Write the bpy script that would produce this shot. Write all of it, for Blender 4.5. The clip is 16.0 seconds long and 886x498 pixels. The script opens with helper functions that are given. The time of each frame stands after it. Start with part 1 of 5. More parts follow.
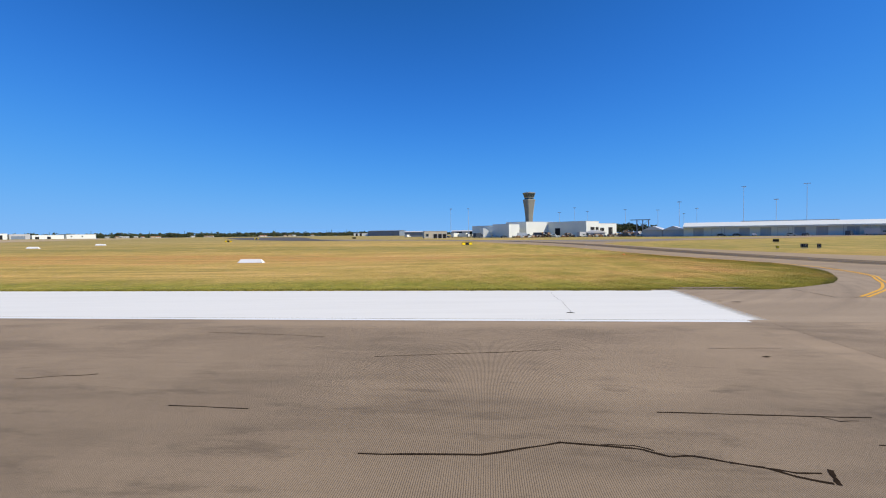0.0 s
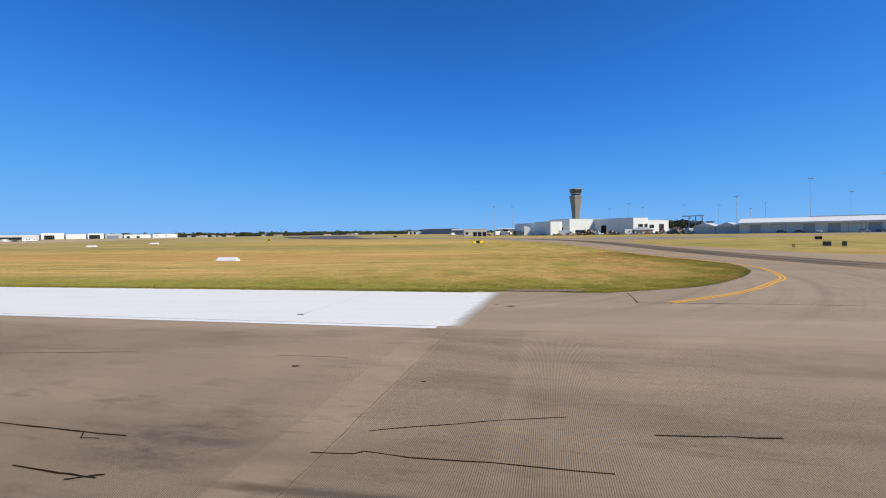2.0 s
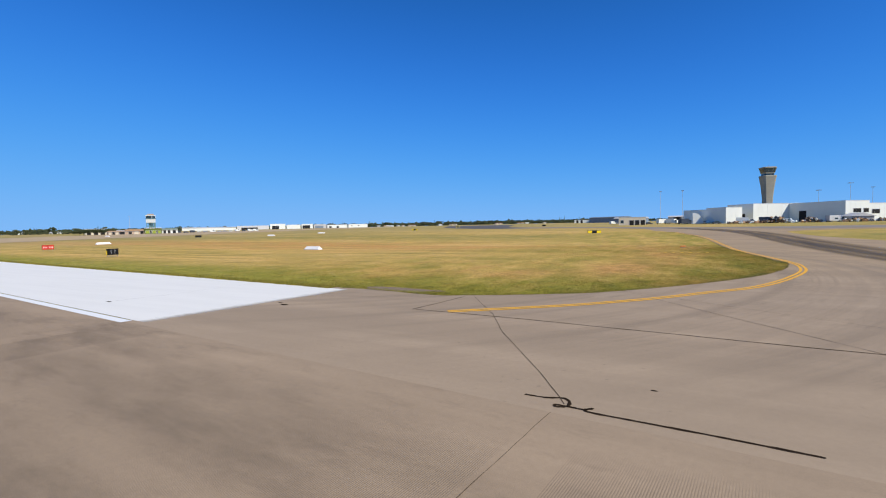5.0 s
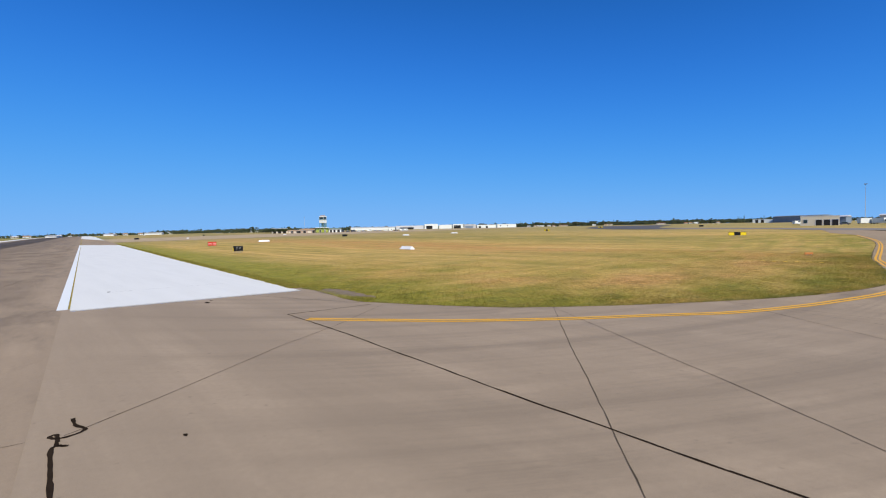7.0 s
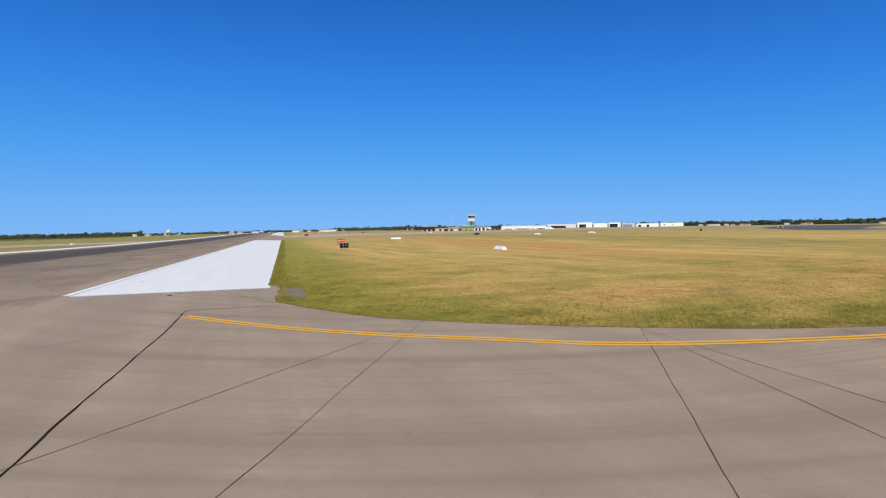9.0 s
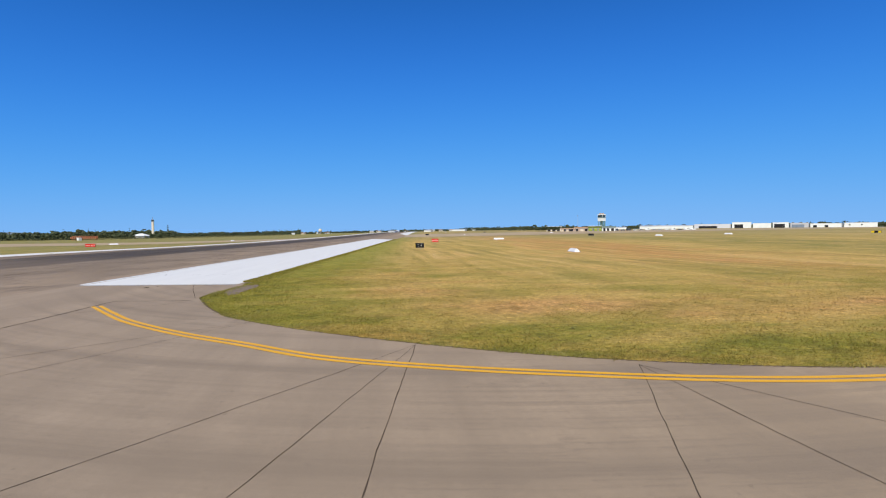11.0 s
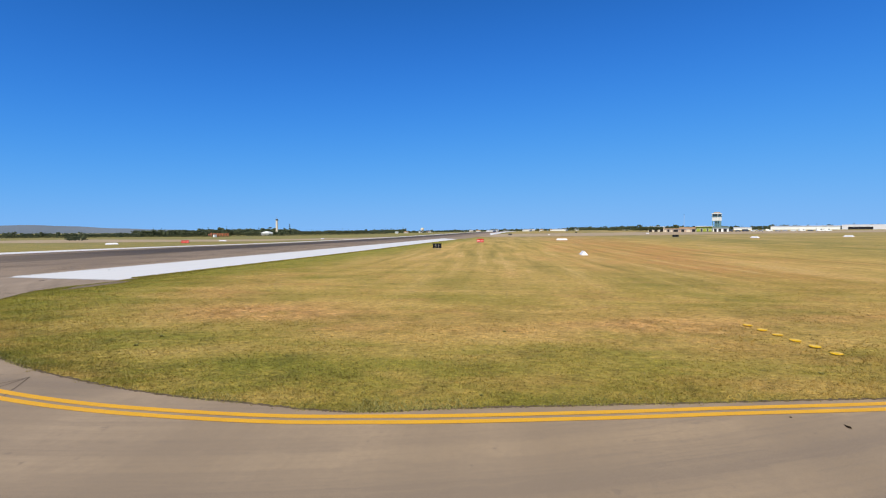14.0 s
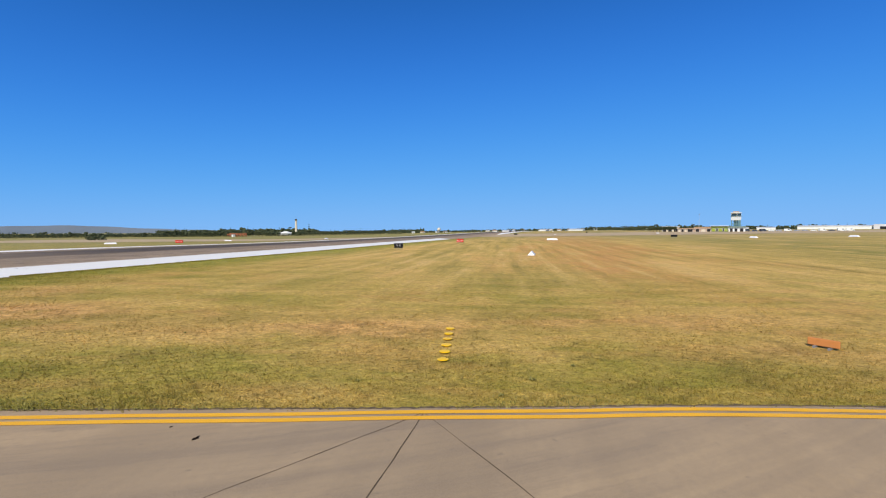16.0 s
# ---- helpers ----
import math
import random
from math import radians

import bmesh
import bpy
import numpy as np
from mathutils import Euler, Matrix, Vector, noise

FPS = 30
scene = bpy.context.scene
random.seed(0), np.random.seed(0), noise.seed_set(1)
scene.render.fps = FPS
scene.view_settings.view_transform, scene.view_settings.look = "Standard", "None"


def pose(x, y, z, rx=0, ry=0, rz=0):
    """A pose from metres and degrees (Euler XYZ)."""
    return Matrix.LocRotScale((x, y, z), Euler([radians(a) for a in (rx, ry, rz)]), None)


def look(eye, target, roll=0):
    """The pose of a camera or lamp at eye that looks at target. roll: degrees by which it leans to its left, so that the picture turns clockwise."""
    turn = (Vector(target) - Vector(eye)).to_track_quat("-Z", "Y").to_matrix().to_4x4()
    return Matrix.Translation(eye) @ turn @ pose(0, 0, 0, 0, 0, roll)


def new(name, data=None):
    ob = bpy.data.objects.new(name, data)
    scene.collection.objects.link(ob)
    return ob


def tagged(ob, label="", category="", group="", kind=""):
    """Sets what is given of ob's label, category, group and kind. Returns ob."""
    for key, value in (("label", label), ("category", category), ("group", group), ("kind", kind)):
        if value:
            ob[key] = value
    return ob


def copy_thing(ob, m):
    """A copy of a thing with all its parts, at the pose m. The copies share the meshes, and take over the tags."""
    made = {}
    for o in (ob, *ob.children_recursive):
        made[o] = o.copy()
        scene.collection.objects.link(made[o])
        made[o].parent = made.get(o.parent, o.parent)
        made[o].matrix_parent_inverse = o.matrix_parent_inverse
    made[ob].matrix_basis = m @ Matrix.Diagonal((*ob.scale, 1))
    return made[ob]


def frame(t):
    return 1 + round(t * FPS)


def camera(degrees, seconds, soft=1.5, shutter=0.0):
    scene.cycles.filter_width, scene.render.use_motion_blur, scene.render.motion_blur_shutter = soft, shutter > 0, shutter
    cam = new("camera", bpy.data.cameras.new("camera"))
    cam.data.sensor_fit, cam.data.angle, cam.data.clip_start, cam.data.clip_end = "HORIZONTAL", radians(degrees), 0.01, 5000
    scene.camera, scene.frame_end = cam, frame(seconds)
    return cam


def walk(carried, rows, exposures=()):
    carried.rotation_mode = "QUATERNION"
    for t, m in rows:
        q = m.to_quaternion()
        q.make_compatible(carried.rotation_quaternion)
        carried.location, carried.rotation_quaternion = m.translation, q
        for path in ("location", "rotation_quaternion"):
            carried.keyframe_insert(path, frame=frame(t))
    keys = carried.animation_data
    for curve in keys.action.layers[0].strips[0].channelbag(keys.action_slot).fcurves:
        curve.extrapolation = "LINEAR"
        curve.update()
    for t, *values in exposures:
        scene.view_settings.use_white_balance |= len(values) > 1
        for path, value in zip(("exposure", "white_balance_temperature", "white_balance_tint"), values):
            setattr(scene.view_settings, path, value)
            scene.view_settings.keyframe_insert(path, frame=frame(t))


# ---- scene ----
cam = camera(86.27, 16.0, 1.1)
PATH = [
    (0, (0.001, 0.002, 3.929), (-0.000, 19.993, 3.334), -0.65),
    (0.5, (4.277, 0.099, 3.894), (3.872, 20.087, 3.329), -0.77),
    (1, (8.602, 0.418, 3.861), (7.571, 20.384, 3.291), -0.82),
    (1.5, (12.385, 0.917, 3.827), (10.615, 20.829, 3.215), -0.88),
    (2, (16.159, 1.690, 3.799), (13.475, 21.499, 3.155), -0.89),
    (2.5, (19.620, 2.458, 3.796), (15.965, 22.108, 3.078), -0.91),
    (3, (22.944, 3.557, 3.757), (18.174, 22.965, 2.988), -0.97),
    (3.5, (26.072, 4.664, 3.763), (20.149, 23.749, 2.921), -1.18),
    (4, (29.060, 6.130, 3.749), (21.890, 24.779, 2.848), -1.20),
    (4.2, (30.191, 6.856, 3.753), (22.517, 25.301, 2.816), -1.21),
    (4.7, (32.857, 8.704, 3.736), (23.925, 26.572, 2.757), -1.23),
    (5.2, (35.314, 10.591, 3.693), (25.117, 27.769, 2.729), -1.22),
    (5.7, (37.586, 12.579, 3.647), (26.112, 28.935, 2.731), -1.19),
    (6.3, (40.101, 15.189, 3.624), (27.081, 30.347, 2.773), -1.15),
    (6.5, (40.888, 16.139, 3.628), (27.355, 30.841, 2.791), -1.14),
    (7, (42.692, 18.721, 3.613), (27.963, 32.225, 2.769), -1.11),
    (7.5, (44.405, 21.233, 3.612), (28.635, 33.508, 2.805), -0.99),
    (8, (45.818, 24.021, 3.598), (29.063, 34.914, 2.816), -0.81),
    (8.5, (47.011, 26.686, 3.616), (29.460, 36.243, 2.824), -0.70),
    (9, (48.026, 29.722, 3.645), (29.745, 37.793, 2.835), -0.77),
    (9.6, (49.066, 33.416, 3.665), (30.101, 39.717, 2.854), -0.78),
    (10.1, (49.771, 36.434, 3.670), (30.401, 41.350, 2.873), -0.70),
    (10.6, (50.302, 39.429, 3.671), (30.650, 43.057, 2.895), -0.59),
    (11, (50.584, 41.828, 3.671), (30.779, 44.503, 2.913), -0.50),
    (11.3, (50.704, 43.640, 3.673), (30.819, 45.647, 2.926), -0.45),
    (11.5, (50.749, 44.867, 3.678), (30.825, 46.447, 2.936), -0.43),
    (12, (50.869, 48.034, 3.723), (30.891, 48.592, 2.970), -0.37),
    (12.5, (50.745, 51.035, 3.768), (30.762, 50.800, 2.988), -0.38),
    (13, (50.599, 54.298, 3.795), (30.635, 53.372, 3.041), -0.28),
    (13.5, (50.241, 57.320, 3.794), (30.306, 55.900, 3.030), -0.23),
    (14, (49.887, 60.597, 3.794), (29.986, 58.762, 3.031), -0.16),
    (14.5, (49.479, 63.513, 3.798), (29.606, 61.398, 3.031), -0.12),
    (15, (49.085, 66.879, 3.794), (29.241, 64.499, 3.047), -0.02),
    (15.5, (48.590, 69.976, 3.764), (28.772, 67.384, 3.027), -0.01),
    (16, (47.976, 73.071, 3.738), (28.181, 70.316, 2.974), -0.18),
]
walk(cam, [(t, look(eye, target, roll)) for t, eye, target, roll in PATH], [(0, 0.1, 6600, 10), (4.2, 0.1, 6500, 10), (6.5, 0.04, 6350, 10), (9, 0.06, 6400, 10), (12, 0.06, 6500, 10), (16, 0.1, 6600, 10)])

# ---------------------------------------------------------------- sky and sun
SUN_DIR = Vector((0.964 * 0.74, -0.266 * 0.74, 0.67)).normalized()
world = bpy.data.worlds.new("sky")
scene.world = world
world.use_nodes = True
sky = world.node_tree.nodes.new("ShaderNodeTexSky")
sky.sky_type = "NISHITA"
sky.sun_disc = False
sky.sun_elevation = math.asin(SUN_DIR.z)
sky.sun_rotation = math.atan2(SUN_DIR.x, SUN_DIR.y)
sky.altitude = 0.0
sky.air_density = 0.4
sky.dust_density = 0.0
sky.ozone_density = 6.0
# the deep blue of a dry clear day: each colour of the sky has its own power and levels off near the horizon
wt = world.node_tree
split, join = wt.nodes.new("ShaderNodeSeparateColor"), wt.nodes.new("ShaderNodeCombineColor")
wt.links.new(sky.outputs[0], split.inputs[0])
for k, (power, gain, full) in enumerate(((1.72, 0.90, 0.38), (1.65, 2.42, 0.50), (2.67, 1.72, 0.198))):
    up, times, more, share = [wt.nodes.new("ShaderNodeMath") for _ in range(4)]
    up.operation, times.operation, more.operation, share.operation = "POWER", "MULTIPLY", "MULTIPLY_ADD", "DIVIDE"
    up.inputs[1].default_value, times.inputs[1].default_value = power, gain
    more.inputs[1].default_value, more.inputs[2].default_value = full, 1.0
    wt.links.new(split.outputs[k], up.inputs[0])
    wt.links.new(up.outputs[0], times.inputs[0])
    wt.links.new(up.outputs[0], more.inputs[0])
    wt.links.new(times.outputs[0], share.inputs[0])
    wt.links.new(more.outputs[0], share.inputs[1])
    wt.links.new(share.outputs[0], join.inputs[k])
wt.links.new(join.outputs[0], wt.nodes["Background"].inputs[0])
wt.nodes["Background"].inputs[1].default_value = 0.1
sun = new("sun", bpy.data.lights.new("sun", "SUN"))
sun.data.energy = 4.8
sun.data.angle = radians(0.5)
sun.data.color = (1.0, 0.91, 0.77)
sun.matrix_world = look(SUN_DIR * 100, (0, 0, 0))
scene.view_settings.exposure = 0.0


# ---------------------------------------------------------------- node helpers
def material(name, rough=0.8, metal=0.0, spec=0.3):
    m = bpy.data.materials.new(name)
    m.use_nodes = True
    p = m.node_tree.nodes["Principled BSDF"]
    p.inputs["Roughness"].default_value = rough
    p.inputs["Metallic"].default_value = metal
    p.inputs["Specular IOR Level"].default_value = spec
    return m, m.node_tree, p


def node(tree, kind, **sets):
    n = tree.nodes.new(kind)
    for key, value in sets.items():
        if key in ("operation", "blend_type", "data_type", "noise_dimensions", "wave_type", "bands_direction", "feature"):
            if key == "operation":
                n.operation = value
            elif key == "blend_type":
                n.blend_type = value
            elif key == "data_type":
                n.data_type = value
            elif key == "bands_direction":
                n.bands_direction = value
            elif key == "feature":
                n.feature = value
        else:
            n.inputs[key.replace("_", " ")].default_value = value
    return n


def coords(tree, scale=(1, 1, 1), turn=0.0, which="Object"):
    """Texture coordinates in metres, turned about z and scaled."""
    src = tree.nodes.new("ShaderNodeNewGeometry") if which == "Position" else tree.nodes.new("ShaderNodeTexCoord")
    mp = tree.nodes.new("ShaderNodeMapping")
    mp.inputs["Rotation"].default_value[2] = turn
    mp.inputs["Scale"].default_value = scale
    tree.links.new(src.outputs[which], mp.inputs[0])
    return mp.outputs[0]


def noise_of(tree, vec, scale, detail=4.0, rough=0.6):
    n = node(tree, "ShaderNodeTexNoise", Scale=scale, Detail=detail, Roughness=rough)
    tree.links.new(vec, n.inputs["Vector"])
    return n.outputs["Fac"]


def ramp(tree, fac, *stops):
    r = tree.nodes.new("ShaderNodeValToRGB")
    e = r.color_ramp.elements
    while len(e) < len(stops):
        e.new(0.5)
    for el, (at, col) in zip(e, stops):
        el.position = at
        el.color = (*col, 1) if len(col) == 3 else col
    tree.links.new(fac, r.inputs[0])
    return r.outputs[0]


def grey(tree, fac, lo, hi, a=0.0, b=1.0):
    r = tree.nodes.new("ShaderNodeMapRange")
    for n, v in zip(("From Min", "From Max", "To Min", "To Max"), (lo, hi, a, b)):
        r.inputs[n].default_value = v
    tree.links.new(fac, r.inputs[0])
    return r.outputs[0]


def mix(tree, fac, a, b, how="MIX"):
    m = tree.nodes.new("ShaderNodeMix")
    m.data_type = "RGBA"
    m.blend_type = how
    for slot, v in ((m.inputs[0], fac), (m.inputs[6], a), (m.inputs[7], b)):
        if isinstance(v, (int, float)):
            slot.default_value = v
        elif isinstance(v, tuple):
            slot.default_value = (*v, 1)
        else:
            tree.links.new(v, slot)
    return m.outputs[2]


def maths(tree, op, a, b=0.0):
    n = tree.nodes.new("ShaderNodeMath")
    n.operation = op
    for slot, v in zip(n.inputs, (a, b)):
        if isinstance(v, (int, float)):
            slot.default_value = v
        else:
            tree.links.new(v, slot)
    return n.outputs[0]


def bump(tree, p, height, strength, distance=0.02):
    b = node(tree, "ShaderNodeBump", Strength=strength, Distance=distance)
    tree.links.new(height, b.inputs["Height"])
    tree.links.new(b.outputs[0], p.inputs["Normal"])


def plain(name, col, rough=0.7, metal=0.0, vary=0.25, scale=1.5, spec=0.3):
    """A paint or metal with stains and fine grain."""
    m, t, p = material(name, rough, metal, spec)
    v = coords(t)
    big, fine = noise_of(t, v, scale), noise_of(t, v, scale * 14, 3)
    dark = tuple(c * (1 - vary) for c in col)
    c = mix(t, grey(t, big, 0.35, 0.7), col, dark)
    c = mix(t, grey(t, fine, 0.4, 0.8, 0, 0.4), c, tuple(c2 * 0.8 for c2 in col))
    t.links.new(c, p.inputs["Base Color"])
    bump(t, p, fine, 0.15)
    return m


# ---------------------------------------------------------------- materials
RW_TURN = radians(-5.26)
RW = Matrix.Translation((13.0, 20.5, 0)) @ Matrix.Rotation(RW_TURN, 4, "Z")


def grass_material(name, blades=False):
    m, t, p = material(name, 0.9, 0, 0.15)
    along = coords(t, (0.012, 0.075, 0.05), -RW_TURN, "Position")
    rows = coords(t, (0.03, 0.55, 0.05), -RW_TURN, "Position")
    pos = coords(t, (1, 1, 1), 0, "Position")
    band = noise_of(t, along, 1.0, 5, 0.6)
    mown = noise_of(t, rows, 1.0, 4, 0.6)
    patch = noise_of(t, pos, 0.13, 7, 0.68)
    tuft = noise_of(t, pos, 0.7, 7, 0.72)
    fine = noise_of(t, pos, 2.6, 5, 0.72)
    grain = noise_of(t, pos, 15.0, 3, 0.7)
    drift = noise_of(t, coords(t, (0.30, 0.11, 0.2), radians(4), "Position"), 1.0, 7, 0.66)
    pink = noise_of(t, coords(t, (0.21, 0.08, 0.2), radians(4), "Position"), 1.7, 6, 0.66)
    f = maths(t, "ADD", maths(t, "MULTIPLY", band, 0.40), maths(t, "ADD", maths(t, "MULTIPLY", patch, 0.36), maths(t, "MULTIPLY", mown, 0.24)))
    c = ramp(t, f, (0.40, (0.36, 0.285, 0.07)), (0.46, (0.50, 0.365, 0.095)), (0.53, (0.62, 0.425, 0.125)), (0.60, (0.74, 0.47, 0.165)))
    where = t.nodes.new("ShaderNodeSeparateXYZ")
    t.links.new(coords(t, (1, 1, 1), -RW_TURN, "Position"), where.inputs[0])
    # metres across the strip from the runway's edge, wandering a little
    across = maths(t, "ADD", maths(t, "ADD", where.outputs[1], -21.6), maths(t, "MULTIPLY", maths(t, "ADD", band, -0.5), 60.0))
    red = maths(t, "MULTIPLY", grey(t, maths(t, "ABSOLUTE", maths(t, "ADD", across, -62.0)), 3, 16, 0.85, 0), grey(t, patch, 0.38, 0.56, 0.3, 1.0))
    c = mix(t, red, c, (0.60, 0.315, 0.10))
    lane = maths(t, "MULTIPLY", grey(t, maths(t, "ABSOLUTE", maths(t, "ADD", across, -108.0)), 8, 28, 0.9, 0), grey(t, patch, 0.38, 0.62, 1.0, 0.45))
    c = mix(t, lane, c, (0.265, 0.25, 0.06))
    # bleached stripes left by the mower, dark tussocks and worn scorched patches
    c = mix(t, grey(t, mown, 0.53, 0.68, 0, 0.52), c, (0.74, 0.52, 0.20))
    c = mix(t, grey(t, mown, 0.45, 0.33, 0, 0.45), c, (0.26, 0.205, 0.05))
    c = mix(t, grey(t, tuft, 0.54, 0.70, 0, 0.5), c, (0.24, 0.20, 0.05))
    c = mix(t, grey(t, tuft, 0.45, 0.33, 0, 0.45), c, (0.68, 0.48, 0.17))
    worn = t.nodes.new("ShaderNodeAttribute")
    worn.attribute_name = "scorch"
    # near the taxiway: drifts of olive, straw, brown and burnt grass, drawn out along it
    near = t.nodes.new("ShaderNodeAttribute")
    near.attribute_name = "near"
    tone = ramp(t, drift, (0.36, (0.28, 0.255, 0.042)), (0.46, (0.40, 0.325, 0.065)), (0.54, (0.55, 0.40, 0.10)), (0.64, (0.66, 0.46, 0.14)))
    tone = mix(t, grey(t, pink, 0.51, 0.62, 0, 0.6), tone, (0.56, 0.325, 0.105))
    tone = mix(t, grey(t, pink, 0.45, 0.34, 0, 0.55), tone, (0.31, 0.30, 0.04))
    tone = mix(t, grey(t, tuft, 0.54, 0.68, 0, 0.5), tone, (0.20, 0.165, 0.04))
    c = mix(t, maths(t, "MULTIPLY", near.outputs["Fac"], 0.85), c, tone)
    burnt = maths(t, "MULTIPLY", worn.outputs["Fac"], grey(t, maths(t, "ADD", maths(t, "MULTIPLY", patch, 0.7), maths(t, "MULTIPLY", drift, 0.3)), 0.35, 0.48, 0.3, 1.0))
    c = mix(t, burnt, c, mix(t, grey(t, tuft, 0.42, 0.60), (0.78, 0.46, 0.17), (0.46, 0.27, 0.09)))
    # a lusher strip along the pavement's rim
    green = t.nodes.new("ShaderNodeAttribute")
    green.attribute_name = "lush"
    lush = maths(t, "MULTIPLY", green.outputs["Fac"], grey(t, drift, 0.40, 0.60, 1.0, 0.35))
    c = mix(t, lush, c, mix(t, grey(t, tuft, 0.38, 0.62), (0.31, 0.30, 0.04), (0.15, 0.165, 0.02)))
    # the same green along the runway's shoulder
    strip = maths(t, "ADD", maths(t, "ADD", where.outputs[1], -21.6), maths(t, "MULTIPLY", maths(t, "ADD", drift, -0.5), 14.0))
    strip = maths(t, "MULTIPLY", grey(t, strip, 15.0, 22.0, 0.75, 0), grey(t, where.outputs[1], 21.6, 22.0, 0, 1))
    c = mix(t, strip, c, mix(t, grey(t, tuft, 0.38, 0.62), (0.40, 0.37, 0.055), (0.24, 0.24, 0.032)))
    knot = noise_of(t, coords(t, (1.0, 0.55, 1.0), radians(4), "Position"), 5.5, 4, 0.75)
    c = mix(t, grey(t, knot, 0.52, 0.66, 0, 0.62), c, mix(t, 1.0, c, (0.42, 0.40, 0.36), "MULTIPLY"))
    c = mix(t, grey(t, knot, 0.47, 0.36, 0, 0.6), c, mix(t, 1.0, c, (1.55, 1.45, 1.35), "MULTIPLY"))
    c = mix(t, grey(t, fine, 0.50, 0.68, 0, 0.4), c, mix(t, 1.0, c, (0.45, 0.43, 0.38), "MULTIPLY"))
    # the grass beyond the runway is greener, that round the far taxiways greyer
    away = t.nodes.new("ShaderNodeVectorMath")
    away.operation = "DISTANCE"
    t.links.new(pos, away.inputs[0])
    away.inputs[1].default_value = (30, 30, 0)
    c = mix(t, grey(t, away.outputs["Value"], 130, 300, 0, 0.7), c, mix(t, grey(t, band, 0.4, 0.6), (0.27, 0.255, 0.09), (0.44, 0.35, 0.15)))
    c = mix(t, grey(t, where.outputs[1], -36, -30, 0.75, 0), c, mix(t, grey(t, patch, 0.4, 0.6), (0.19, 0.205, 0.055), (0.34, 0.30, 0.10)))
    east = t.nodes.new("ShaderNodeSeparateXYZ")
    t.links.new(pos, east.inputs[0])
    c = mix(t, grey(t, east.outputs[0], 48, 56, 0, 0.5), c, mix(t, grey(t, patch, 0.4, 0.6), (0.24, 0.24, 0.055), (0.48, 0.36, 0.11)))
    c = mix(t, grey(t, grain, 0.42, 0.68, 0.0, 0.6), c, mix(t, 1.0, c, (0.45, 0.42, 0.38), "MULTIPLY"))
    if blades:
        # light shines through the thin blades
        thin = t.nodes.new("ShaderNodeBsdfTranslucent")
        both = t.nodes.new("ShaderNodeMixShader")
        both.inputs[0].default_value = 0.45
        t.links.new(p.outputs[0], both.inputs[1])
        t.links.new(thin.outputs[0], both.inputs[2])
        t.links.new(both.outputs[0], t.nodes["Material Output"].inputs["Surface"])
        isl = t.nodes.new("ShaderNodeNewGeometry").outputs["Random Per Island"]
        c = mix(t, maths(t, "MULTIPLY", isl, 0.36), c, mix(t, grey(t, isl, 0.3, 0.7), (0.24, 0.22, 0.045), (0.56, 0.41, 0.16)))
        t.links.new(c, thin.inputs[0])
    else:
        bump(t, p, maths(t, "ADD", maths(t, "MULTIPLY", fine, 2.0), grain), 0.7, 0.06)
    t.links.new(c, p.inputs["Base Color"])
    return m


GRASS = grass_material("dry_grass")
BLADES = grass_material("grass_blades", True)


